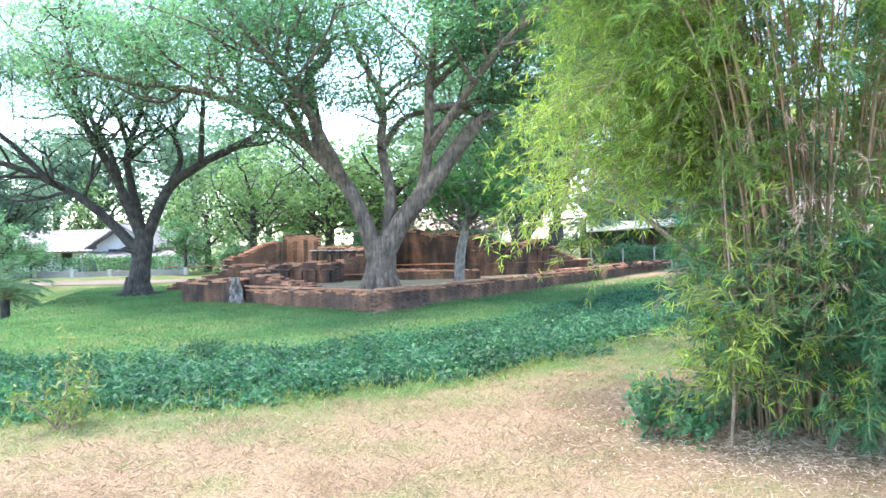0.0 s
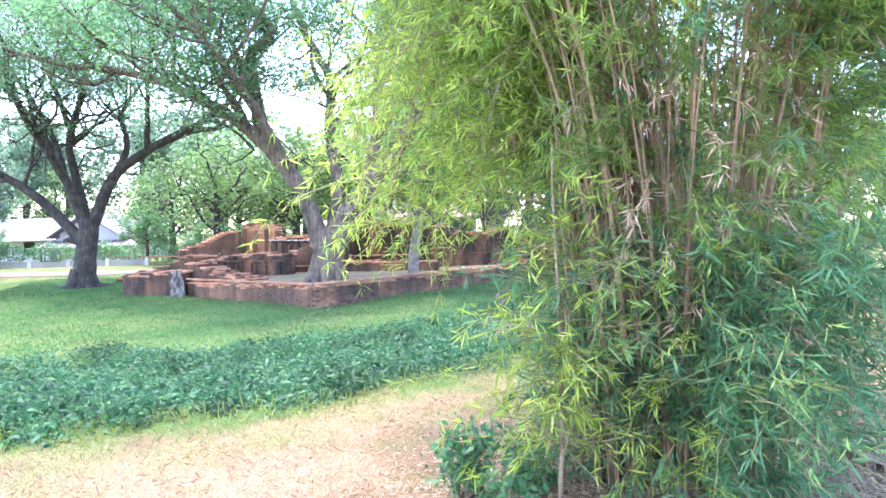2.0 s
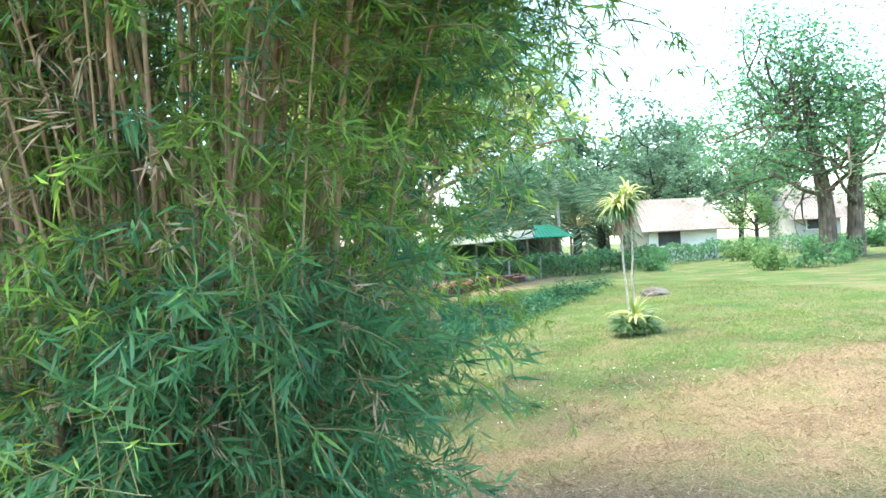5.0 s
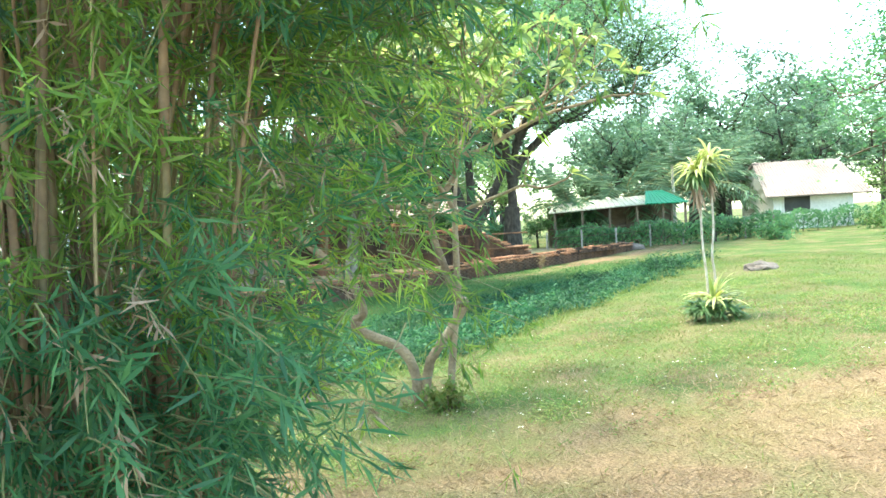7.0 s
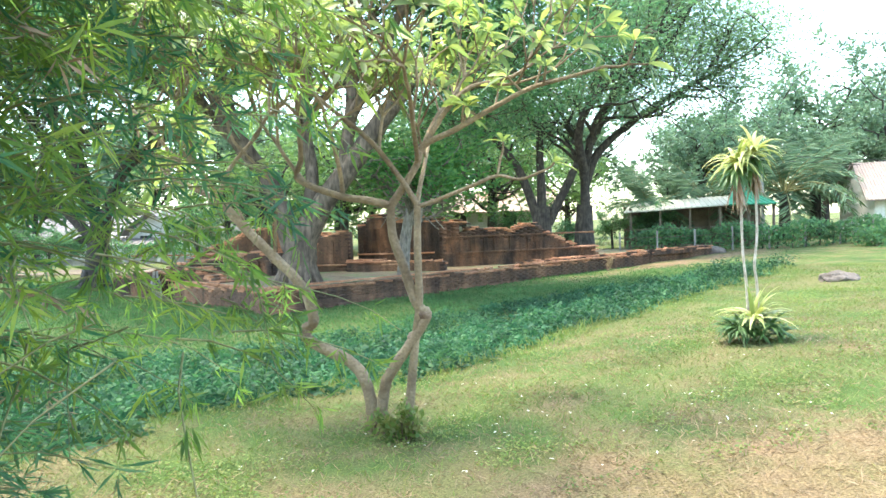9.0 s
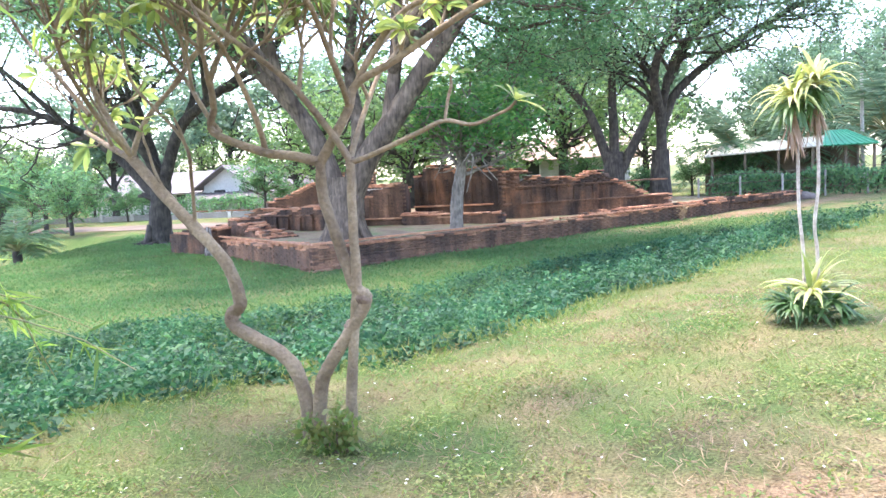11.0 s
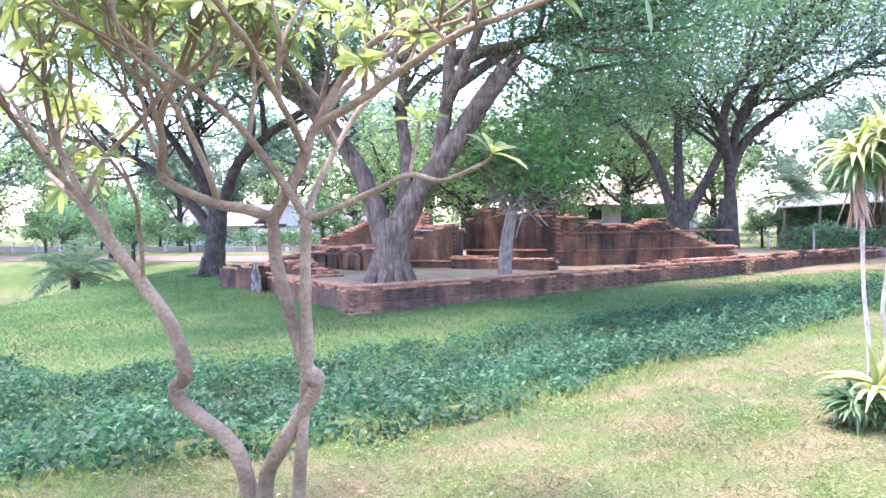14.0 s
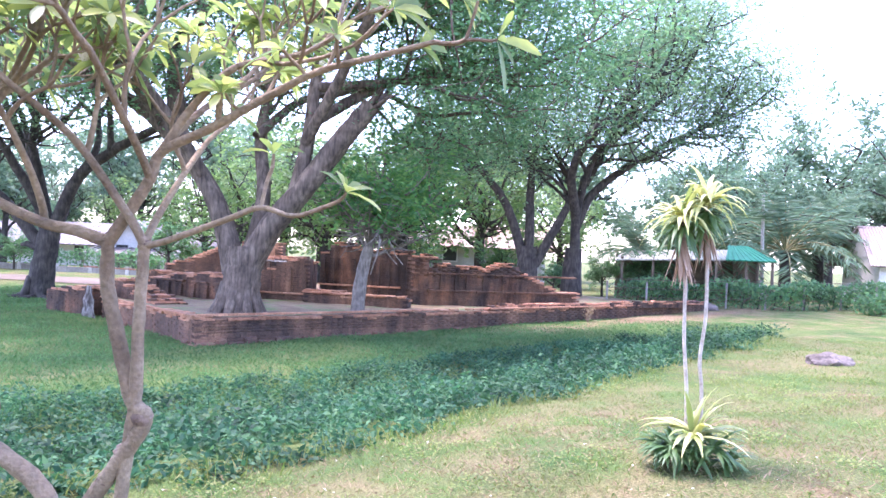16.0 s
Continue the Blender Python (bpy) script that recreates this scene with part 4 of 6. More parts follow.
ledge(walls["ruin_wall_9"], (-12.0, 31.6), (-7.4, 30.6), 0.55, 0.1, BRICK_ORANGE)
ledge(walls["ruin_wall_6"], (-2.15, 28.6), (1.2, 28.3), 0.26, 0.12, BRICK_ORANGE)
ledge(walls["platform_wall_1"], C0, W0, 0.02, 0.07, BRICK_ORANGE)
ledge(walls["platform_wall_2"], (-6.75, 25.3), C0, 0.0, 0.07, BRICK_ORANGE)
footing(walls["platform_wall_1"], C0, W0, -0.70, 0.20, BRICK, 4)
footing(walls["platform_wall_2"], (-6.75, 25.3), C0, -0.78, 0.24, BRICK, 5)


def plaster_patch():
    bm = bmesh.new()
    rng = np.random.default_rng(3)
    rows = []
    for i in range(7):
        z = -0.88 + 0.2 * i
        w = 0.66 - 0.05 * i + rng.uniform(-0.06, 0.06)
        rows.append([bm.verts.new((-7.0 + (u - 0.5) * 2 * w * 0.55, 25.08 - (u - 0.5) * 0.26 + rng.uniform(-0.02, 0.02), z + rng.uniform(-0.02, 0.02))) for u in np.linspace(0, 1, 6)])
    for r, q in zip(rows, rows[1:]):
        for i in range(5):
            bm.faces.new((r[i], r[i + 1], q[i + 1], q[i]))
    bmesh.ops.solidify(bm, geom=bm.faces[:], thickness=0.3)
    me = bpy.data.meshes.new("plaster_stump")
    bm.to_mesh(me)
    bm.free()
    me.materials.append(STUCCO)
    tagged(new("plaster_stump", me), "pale flaking plaster on a leaning wall stump", "wall remnant")


plaster_patch()


def platform_floor():
    xs = np.linspace(0, 1, 40)
    back_l, back_r = np.array((-11.5, 36.0)), np.array((3.0, 46.0))
    c, w, l = np.array((-2.0, 22.15)), np.array((11.1, 39.3)), np.array((-6.9, 25.8))
    v = []
    for i, s in enumerate(xs):
        p = l + (c - l) * min(1, s * 2) if s < 0.5 else c + (w - c) * (s - 0.5) * 2
        q = back_l + (back_r - back_l) * s
        for u in np.linspace(0, 1, 30):
            r = p + (q - p) * u
            v.append((r[0], r[1], -0.04 + 0.02 * math.sin(r[0] * 2.1) * math.cos(r[1] * 1.7)))
    f = [[i * 30 + j, (i + 1) * 30 + j, (i + 1) * 30 + j + 1, i * 30 + j + 1] for i in range(39) for j in range(29)]
    me = mesh_from("platform_floor", v, f, DIRT, smooth=True)
    tagged(new("platform_floor", me), "bare brown earth with scattered grass on the platform", "floor", kind="structure")


DIRT = surface("bare_earth", [(0.14, 0.095, 0.055), (0.20, 0.145, 0.082), (0.115, 0.15, 0.05)], 1.2, 25, 0.3, 1.0, 0.5, 30)
platform_floor()

# ---- bamboo ----
BX, BY = 3.05, 6.3


def bamboo():
    rng = np.random.default_rng(61)
    o = thing("bamboo_clump", (BX, BY, 0.0), "dense clump of bamboo with tan culms and drooping green leaves", "bamboo")
    inv = np.array([BX, BY, 0.0])
    twigs = Tubes(4)
    fans_hi, fans_shade, fans_sun, fans_low, stars, withered, shoot = [], [], [], [], [], [], []

    def spray(start, way, length, store, fans, droop=0.10):
        """A twig that droops, with leaf fans along it."""
        p = [np.array(start, float)]
        d = unit(np.array(way, float))
        n = max(4, int(length / 0.125))
        for i in range(n):
            d = unit(d + rng.normal(size=3) * 0.10 + np.array([0, 0, -droop * (0.4 + i / n)]))
            p.append(p[-1] + d * length / n)
        p = np.array(p)
        p[:, 2] = np.maximum(p[:, 2], 0.04)
        twigs.add(p - inv, np.linspace(0.004, 0.0015, len(p)), sides=3)
        for i in range(1, len(p)):
            if rng.random() < fans:
                store.append((p[i], unit(p[i] - p[i - 1])))

    # culms: tight at the ground, leaning out as they rise
    culms = []
    for k in range(120):
        a = rng.uniform(0, 2 * math.pi)
        r = 0.66 * math.sqrt(rng.random())
        bx, by = BX + 0.02 + r * math.cos(a), BY + 0.05 + r * math.sin(a) * 0.75
        lean = rng.uniform(0.0, 0.07) + 0.07 * r
        h = rng.uniform(4.2, 6.4)
        ox, oy = math.cos(a) * lean + rng.normal() * 0.035, math.sin(a) * lean * 0.75 + rng.normal() * 0.035
        ox -= 0.01
        s = np.linspace(0, 1, 12)
        arch = s ** 3.2 * h * 0.32
        p = np.stack([bx + ox * h * s + unit(np.array([ox, oy]))[0] * arch, by + oy * h * s + unit(np.array([ox, oy]))[1] * arch * 0.8, h * s - s ** 4 * h * 0.12], 1)
        rad = rng.uniform(0.010, 0.017) if k % 5 == 0 else rng.uniform(0.004, 0.010)
        culms.append((p, rad))
    # the young shoot that stands apart
    for bx, by, dx, dy, h, rad in ((2.27, 5.72, 0.02, 0.02, 1.9, 0.012),):
        s = np.linspace(0, 1, 12)
        p = np.stack([bx + dx * h * s + 0.02 * np.sin(5 * s), by + dy * h * s + 0.1 * s ** 3, h * s], 1)
        culms.append((p, rad))
    for p, rad in culms:
        t = Tubes(7)
        pts = curve(p, 3)
        r = np.full(len(pts), rad) * np.linspace(1, 0.55, len(pts))
        r[::4] *= 1.22
        t.add(pts - inv, r, sides=7)
        piece("culm", t.mesh("culm", BARK_PALE if rad == 0.012 else CULM), o, "pale young culm" if rad == 0.012 else "")
        h = p[-1, 2]
        for k in range(int(h * 7.0)):
            z = rng.uniform(0.10, 1.0) * h
            i = np.searchsorted(p[:, 2], z).clip(1, len(p) - 1)
            q = p[i - 1] + (p[i] - p[i - 1]) * ((z - p[i - 1, 2]) / max(1e-3, p[i, 2] - p[i - 1, 2]))
            out = np.array([q[0] - BX, q[1] - BY, 0])
            w = unit(out + rng.normal(size=3) * 0.5) + np.array([0, 0, rng.uniform(-0.1, 0.7)])
            if q[0] > BX + 0.25 and (z < 0.95 or (q[1] > BY + 0.1 and z < 2.0 and rng.random() < 0.5)):
                continue
            # the middle of the clump shows bare culms
            if 1.2 < z < 2.8 and rng.random() < 0.75:
                continue
            # below 1.35 m the sprays take the shaded leaf colour
            spray(q, w, rng.uniform(0.25, 0.6) + 0.1 * max(0, z - 1.5), fans_shade if z < 1.35 else fans_hi, 0.75)
    # the skirt of low branches round the foot
    for k in range(1250):
        a = rng.uniform(0, 2 * math.pi)
        r = rng.uniform(0.5, 1.0)
        # the side towards the path hangs clear of the ground, thinner at the back
        z = rng.uniform(0.45 if math.cos(a) > 0.3 else 0.12, 1.40)
        if (math.cos(a) > 0.3 and r > 0.72 and rng.random() < 0.5) or (math.cos(a) < -0.35 and rng.random() < 0.66):
            continue
        if math.cos(a) > 0.05 and rng.random() < (0.12 if math.sin(a) < 0.2 else 0.75):
            continue
        q = (BX + 0.12 + r * (0.74 if math.cos(a) < 0 else 0.88 if math.sin(a) < -0.25 else 0.58) * math.cos(a), BY - 0.06 + r * 0.92 * math.sin(a), z)
        if q[0] < 2.75 and q[1] < 6.0 and rng.random() < (0.7 if z > 0.5 else 0.3):
            continue
        # on the ditch side two sprays in three take the sunlit leaf colour
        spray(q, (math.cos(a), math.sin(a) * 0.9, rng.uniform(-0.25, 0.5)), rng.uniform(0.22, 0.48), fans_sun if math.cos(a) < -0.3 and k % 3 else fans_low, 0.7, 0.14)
    # low leaves inside the foot of the clump, coloured dark for the shade there
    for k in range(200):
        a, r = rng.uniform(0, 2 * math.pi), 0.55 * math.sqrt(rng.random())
        spray((BX + r * math.cos(a), BY + r * math.sin(a), rng.uniform(0.1, 0.8)), (math.cos(a), math.sin(a), 0.3), rng.uniform(0.2, 0.35), fans_shade, 0.9, 0.12)
    # thin culms that arch out over the ditch bank, hung with sunlit-coloured sprays
    for k in range(58):
        tx, ty = rng.uniform(1.45, 2.5), rng.uniform(5.9, 7.9)
        top = rng.uniform(2.0, 4.2)
        sx, sy = BX - 0.3 + rng.uniform(-0.3, 0.3), BY + 0.1 + rng.uniform(-0.4, 0.4)
        p = curve([(sx, sy, 0), (sx - 0.12, sy + 0.02, top * 0.5), (sx * 0.6 + tx * 0.4, sy * 0.6 + ty * 0.4, top), (tx, ty, top - 0.05), (tx - 0.3, ty + 0.05, top - rng.uniform(0.4, 1.0))], 6)
        t = Tubes(6)
        t.add(p - inv, np.linspace(0.009, 0.002, len(p)), sides=6)
        piece("culm", t.mesh("culm", CULM), o)
        for j in range(25):
            q = p[int(rng.uniform(0.42, 1.0) * (len(p) - 1))]
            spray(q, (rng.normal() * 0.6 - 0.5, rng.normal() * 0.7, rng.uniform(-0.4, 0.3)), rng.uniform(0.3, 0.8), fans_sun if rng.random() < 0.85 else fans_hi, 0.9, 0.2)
    # the mantle of fine leaves all round the upper culms, thinner where the bare culms show
    for k in range(2200):
        a = rng.uniform(0, 2 * math.pi)
        z = rng.uniform(1.25, 4.8)
        if 1.45 < z < 2.6 and -2.3 < math.atan2(math.sin(a), math.cos(a)) < -0.4 and rng.random() < 0.5:
            continue
        if z < 2.0 and math.cos(a) > 0.2 and rng.random() < (0.35 if math.sin(a) < -0.2 else 0.85):
            continue
        r = rng.uniform(0.35, 1.0) * (0.72 + 0.13 * z)
        q = (BX + 0.1 + r * math.cos(a), BY + r * 0.85 * math.sin(a), z)
        if z < 2.2 and r > 0.8 and math.cos(a) > 0.3 and rng.random() < 0.5:
            continue
        if math.cos(a) < -0.35 and rng.random() < 0.75:
            continue
        # many sprays towards the path take the shaded leaf colour
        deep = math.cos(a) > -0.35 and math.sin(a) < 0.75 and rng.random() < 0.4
        spray(q, (math.cos(a), math.sin(a), rng.uniform(-0.2, 0.5)), rng.uniform(0.25, 0.55), fans_shade if deep else fans_hi, 0.9, 0.14)
    # the thick crown that faces the path, many sprays in the shaded leaf colour
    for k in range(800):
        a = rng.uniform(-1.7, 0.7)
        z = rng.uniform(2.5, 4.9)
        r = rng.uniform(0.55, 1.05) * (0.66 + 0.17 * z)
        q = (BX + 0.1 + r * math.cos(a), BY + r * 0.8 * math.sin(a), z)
        spray(q, (math.cos(a), math.sin(a), rng.uniform(-0.3, 0.4)), rng.uniform(0.25, 0.6), fans_shade if rng.random() < 0.4 else fans_hi, 0.85, 0.16)
    # withered sprays among the bare culms
    for k in range(190):
        a, r = rng.uniform(0, 2 * math.pi), 0.95 * math.sqrt(rng.random())
        spray((BX + 0.05 + r * math.cos(a), BY + r * 0.9 * math.sin(a), rng.uniform(1.0, 3.2)), (math.cos(a), math.sin(a), -0.1), rng.uniform(0.2, 0.45), withered, 0.55, 0.25)
    # leaves inside the crown, their shade put into the leaf colour
    for k in range(480):
        a, r = rng.uniform(0, 2 * math.pi), 1.0 * math.sqrt(rng.random())
        spray((BX + 0.3 + r * math.cos(a), BY + 0.45 + r * 0.8 * math.sin(a), rng.uniform(1.5, 4.8)), (math.cos(a), math.sin(a), 0.2), rng.uniform(0.3, 0.6), fans_shade, 0.85, 0.14)
    # hanging sprays high on the far side of the path
    for k in range(110):
        a = rng.uniform(-1.1, 0.9)
        z = rng.uniform(2.2, 4.4)
        r = rng.uniform(0.8, 1.2) * (0.6 + 0.2 * z)
        q = (BX + r * math.cos(a), BY + r * 0.75 * math.sin(a), z)
        spray(q, (math.cos(a), math.sin(a), 0.1), rng.uniform(0.4, 1.0), fans_hi, 0.7, 0.2)
    # loose sprays that hang behind the clump, beside the path
    for k in range(150):
        q = (rng.uniform(3.5, 4.4), rng.uniform(6.5, 7.6), rng.uniform(1.1, 3.1))
        spray(q, (rng.normal() * 0.6 + 0.3, rng.normal() * 0.6, -0.1), rng.uniform(0.3, 0.7), fans_hi if k % 3 else fans_sun, 0.6, 0.2)
    # sprays on the young shoot
    for k in range(84):
        a = rng.uniform(2.4, 5.9)
        z = rng.uniform(0.35, 1.5)
        spray((2.27 + 0.02 * z, 5.72 + 0.02 * z, z), (math.cos(a), math.sin(a), rng.uniform(-0.2, 0.6)), rng.uniform(0.25, 0.65), shoot, 0.55, 0.12)
    # slender side shoots with open stars of long leaves
    for st, en, n in (((2.3, 5.7, 0.35), (2.55, 5.4, 1.38), 15), ((2.3, 5.7, 0.5), (2.75, 5.3, 1.1), 13), ((2.3, 5.72, 0.4), (2.05, 5.5, 1.05), 12), ((2.7, 5.5, 0.7), (3.3, 5.0, 0.95), 13), ((3.0, 5.3, 0.7), (3.2, 4.9, 0.6), 8), ((2.9, 5.4, 0.5), (3.5, 4.95, 0.45), 12), ((3.5, 5.2, 0.5), (3.9, 4.95, 0.55), 10), ((3.55, 5.4, 0.6), (3.5, 5.2, 1.6), 13)):
        p = curve([st, tuple((np.array(st) + np.array(en)) / 2 + (0, 0, 0.08)), en], 8)
        twigs.add(p - inv, np.linspace(0.004, 0.0015, len(p)), sides=4)
        for i in range(n):
            q = p[int(rng.uniform(0.35, 1.0) * (len(p) - 1))]
            w = unit(rng.normal(size=3) + np.array([0, -0.4, 0.3]))
            e = q + w * rng.uniform(0.06, 0.22)
            twigs.add(np.array([q, (q + e) / 2 + (0, 0, 0.01), e]) - inv, [0.002, 0.0016, 0.0012], sides=3)
            stars.append((e, w))
    # thin culms that arch over towards the path, with hanging sprays
    for k in range(22):
        tx, ty = rng.uniform(4.0, 4.75), rng.uniform(5.9, 6.6)
        p = curve([(3.5 + rng.uniform(-0.2, 0.2), 6.3 + rng.uniform(-0.3, 0.3), 0), (3.65, 6.2, 1.8), (0.55 * 3.7 + 0.45 * tx, 0.5 * 6.2 + 0.5 * ty, 3.3), (tx, ty, 3.3 + rng.uniform(-0.4, 0.4)), (tx + 0.3, ty - 0.05, 2.45 + rng.uniform(-0.3, 0.4))], 6)
        t = Tubes(6)
        t.add(p - inv, np.linspace(0.009, 0.002, len(p)), sides=6)
        piece("culm", t.mesh("culm", CULM), o)
        for j in range(22):
            q = p[int(rng.uniform(0.5, 1.0) * (len(p) - 1))]
            spray(q, (rng.normal(), rng.normal(), -0.4), rng.uniform(0.25, 0.75), fans_hi, 0.5, 0.25)
    # long bare twigs that reach out over the ditch bank
    for st, w, ln in (((2.4, 5.6, 0.75), (-1, 0.05, 0.12), 1.3), ((2.6, 5.5, 0.75), (0.9, -0.4, 0.15), 0.9), ((2.3, 5.75, 0.35), (0.35, -0.3, 1.0), 0.9), ((2.3, 5.75, 0.4), (0.75, -0.4, 0.75), 0.9), ((2.4, 5.6, 1.0), (1.0, -0.2, -0.05), 1.1), ((3.9, 5.3, 0.55), (0.9, 0.1, 0.2), 0.8)):
        spray(st, w, ln, fans_hi, 0.45, 0.06)

    def fan_mesh(fans, mat, lo, hi, per):
        pts = np.array([f[0] for f in fans])
        ways = np.array([f[1] for f in fans])
        c = np.repeat(pts, per, axis=0)
        w = np.repeat(ways, per, axis=0) * 0.55 + rng.normal(size=c.shape) * 0.62 + np.array([0, 0, -0.38])
        ln = rng.uniform(lo, hi, len(c))
        return leaf_mesh("leaves", c - inv + rng.normal(size=c.shape) * 0.012, w, ln, ln * 0.085 + 0.0015, mat, rng, 0.05)

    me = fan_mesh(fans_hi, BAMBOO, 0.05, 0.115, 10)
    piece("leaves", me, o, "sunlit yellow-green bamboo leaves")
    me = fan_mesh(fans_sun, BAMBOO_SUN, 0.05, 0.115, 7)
    piece("leaves", me, o, "bamboo leaves in a sunlit yellow-green, mostly on the ditch side")
    me = fan_mesh(fans_shade, BAMBOO_SHADE, 0.05, 0.12, 8)
    piece("leaves", me, o, "inner and path-side bamboo leaves in a shaded deep green")
    me = fan_mesh(fans_low, BAMBOO_SHADE, 0.055, 0.145, 8)
    piece("leaves", me, o, "long low bamboo leaves in a shaded deep green")
    me = fan_mesh(stars, BAMBOO_STAR, 0.05, 0.125, 6)
    piece("leaves", me, o, "open stars of long fresh bamboo leaves")
    me = fan_mesh(shoot, BAMBOO_SUN, 0.06, 0.135, 6)
    piece("leaves", me, o, "bright young leaves of the shoot")
    me = fan_mesh(withered, DEAD, 0.05, 0.11, 6)
    piece("leaves", me, o, "withered brown bamboo leaves")
    tagged(piece("twig_mass", twigs.mesh("twig_mass", TWIG), o), kind="stuff")


bamboo()


# ---- frangipani ----
def frangipani():
    rng = np.random.default_rng(71)
    o = thing("frangipani_tree", (4.07, 9.89, 0.0), "pale-barked crooked frangipani with leaf rosettes and white flowers", "tree")
    inv = np.array([4.07, 9.89, 0.0])
    stems = {
        "a": ([(3.98, 9.97, -0.08), (3.95, 9.97, 0.29), (3.84, 9.98, 0.50), (3.51, 10.02, 0.66), (3.47, 10.03, 0.74), (3.54, 10.02, 0.82), (3.46, 10.03, 1.05), (3.24, 10.06, 1.27), (3.04, 10.08, 1.46), (2.83, 10.11, 1.67), (2.78, 10.11, 1.72)], 0.055, 0.040),
        "b": ([(4.01, 9.96, -0.08), (4.06, 9.96, 0.32), (4.13, 9.95, 0.47), (4.24, 9.94, 0.62), (4.39, 9.92, 0.85), (4.32, 9.93, 0.93), (4.23, 9.94, 1.20), (4.16, 9.95, 1.42), (4.16, 9.94, 1.62)], 0.052, 0.036),
        "c": ([(4.24, 9.97, -0.05), (4.25, 9.95, 0.25), (4.29, 9.94, 0.60), (4.34, 9.92, 0.93), (4.34, 9.92, 1.28), (4.35, 9.92, 1.60)], 0.042, 0.030),
    }
    for pts, r0, r1 in stems.values():
        t = Tubes(12)
        p = curve(pts, 6)
        r = 0.80 * np.linspace(r0, r1, len(p))
        t.add(p - inv, r, sides=12, lump=0.085, rng=rng)
        piece("trunk", t.mesh("trunk", BARK_PALE), o)
    # knots and scars
    for c, r in (((3.48, 10.025, 0.73), 0.074), ((4.38, 9.92, 0.86), 0.074), ((3.24, 10.06, 1.26), 0.058), ((4.20, 9.945, 0.57), 0.062), ((4.0, 9.965, 0.10), 0.085), ((4.35, 9.92, 1.60), 0.042), ((2.81, 10.11, 1.69), 0.052), ((4.28, 9.935, 0.70), 0.062)):
        k = Tubes(9)
        c, r = np.array(c), r * 0.57
        a = np.linspace(-1, 1, 7)
        k.add(c - inv + a[:, None] * np.array([0.02, 0.01, r * 0.95]), r * np.sqrt(np.maximum(0.06, 1 - a * a)), sides=10, lump=0.24, rng=rng)
        piece("knot", k.mesh("knot", BARK_KNOB), o, "brown knobbly scar")
    tips, boughs = [], []

    def fork(br, p, d, ln, r, depth):
        n = 5
        pts = sway(rng, p, d, ln, n, 0.10, 0.05)
        br.add(pts - inv, np.linspace(r, r * 0.78, n + 1), sides=8 if r > 0.012 else 6)
        if depth == 0:
            tips.append((pts[-1], unit(pts[-1] - pts[-2])))
            return
        e = unit(pts[-1] - pts[-2])
        m = 2 if rng.random() < 0.15 else 3
        a0 = rng.uniform(0, 2 * math.pi)
        u = unit(np.cross(e, [0.3, 0.2, 1.0]))
        w = np.cross(e, u)
        for j in range(m):
            a = a0 + 2 * math.pi * j / m + rng.uniform(-0.3, 0.3)
            nd = unit(e * 0.85 + (u * math.cos(a) + w * math.sin(a)) * 0.62 + np.array([0, 0, 0.22]))
            fork(br, pts[-1], nd, ln * rng.uniform(0.8, 1.05), r * 0.74, depth - 1)

    def bough(pts, r0, r1, depth, ln, side=0, swing=0.0):
        br = Tubes(8)
        boughs.append(br)
        p = curve(pts, 5)
        s = np.linspace(0, 1, len(p))
        p[:, 1] += swing * s ** 1.4
        p[:, 0] += 0.35 * swing * s ** 1.4
        br.add(p - inv, 0.82 * np.linspace(r0, r1, len(p)), sides=9)
        d = unit(p[-1] - p[-3])
        fork(br, p[-1], d + rng.normal(size=3) * 0.15, ln, r1 * 0.85, depth)
        for _ in range(side):
            i = rng.integers(len(p) // 2, len(p) - 1)
            fork(br, p[i], unit(unit(p[i] - p[i - 1]) * 0.4 + rng.normal(size=3) * 0.5 + np.array([0, 0, 0.6])), ln, r1 * 0.75, max(0, depth - 1))

    top_a, top_b, top_c = (2.80, 10.11, 1.71), (4.16, 9.94, 1.61), (4.35, 9.92, 1.60)
    bough([top_b, (3.99, 9.97, 1.655), (3.80, 9.99, 1.69), (3.50, 10.02, 1.82), (3.54, 10.02, 1.95), (3.57, 10.0, 2.1)], 0.036, 0.022, 3, 0.23, 1, -0.1)
    bough([(3.50, 10.02, 1.82), (3.38, 10.0, 1.95), (3.25, 9.98, 2.1)], 0.02, 0.016, 3, 0.23, 1, 0.1)
    bough([top_b, (4.25, 9.93, 1.73), (4.36, 9.92, 1.89), (4.41, 9.92, 2.01), (4.63, 9.89, 2.10), (4.90, 9.86, 2.23), (5.13, 9.83, 2.33), (5.37, 9.80, 2.38), (5.62, 9.77, 2.43)], 0.036, 0.012, 1, 0.14, 9, 0.0)
    bough([(4.41, 9.92, 2.01), (4.54, 9.90, 2.21), (4.69, 9.88, 2.37), (4.85, 9.86, 2.42)], 0.024, 0.016, 3, 0.23, 1, 0.1)
    bough([(4.41, 9.92, 2.01), (4.43, 10.05, 2.25), (4.46, 10.15, 2.45)], 0.022, 0.016, 3, 0.23, 1, 0.3)
    bough([(4.36, 9.92, 1.89), (4.42, 9.75, 2.1), (4.5, 9.6, 2.3)], 0.022, 0.016, 3, 0.23, 1, -0.2)
    bough([top_c, (4.47, 9.91, 1.63), (4.76, 9.87, 1.73), (4.91, 9.85, 1.78), (5.06, 9.84, 1.75), (5.22, 9.82, 1.80)], 0.020, 0.010, 0, 0.08, 0, 0.0)
    bough([(4.91, 9.85, 1.78), (4.93, 9.85, 1.88), (4.95, 9.85, 1.94)], 0.011, 0.010, 0, 0.06)
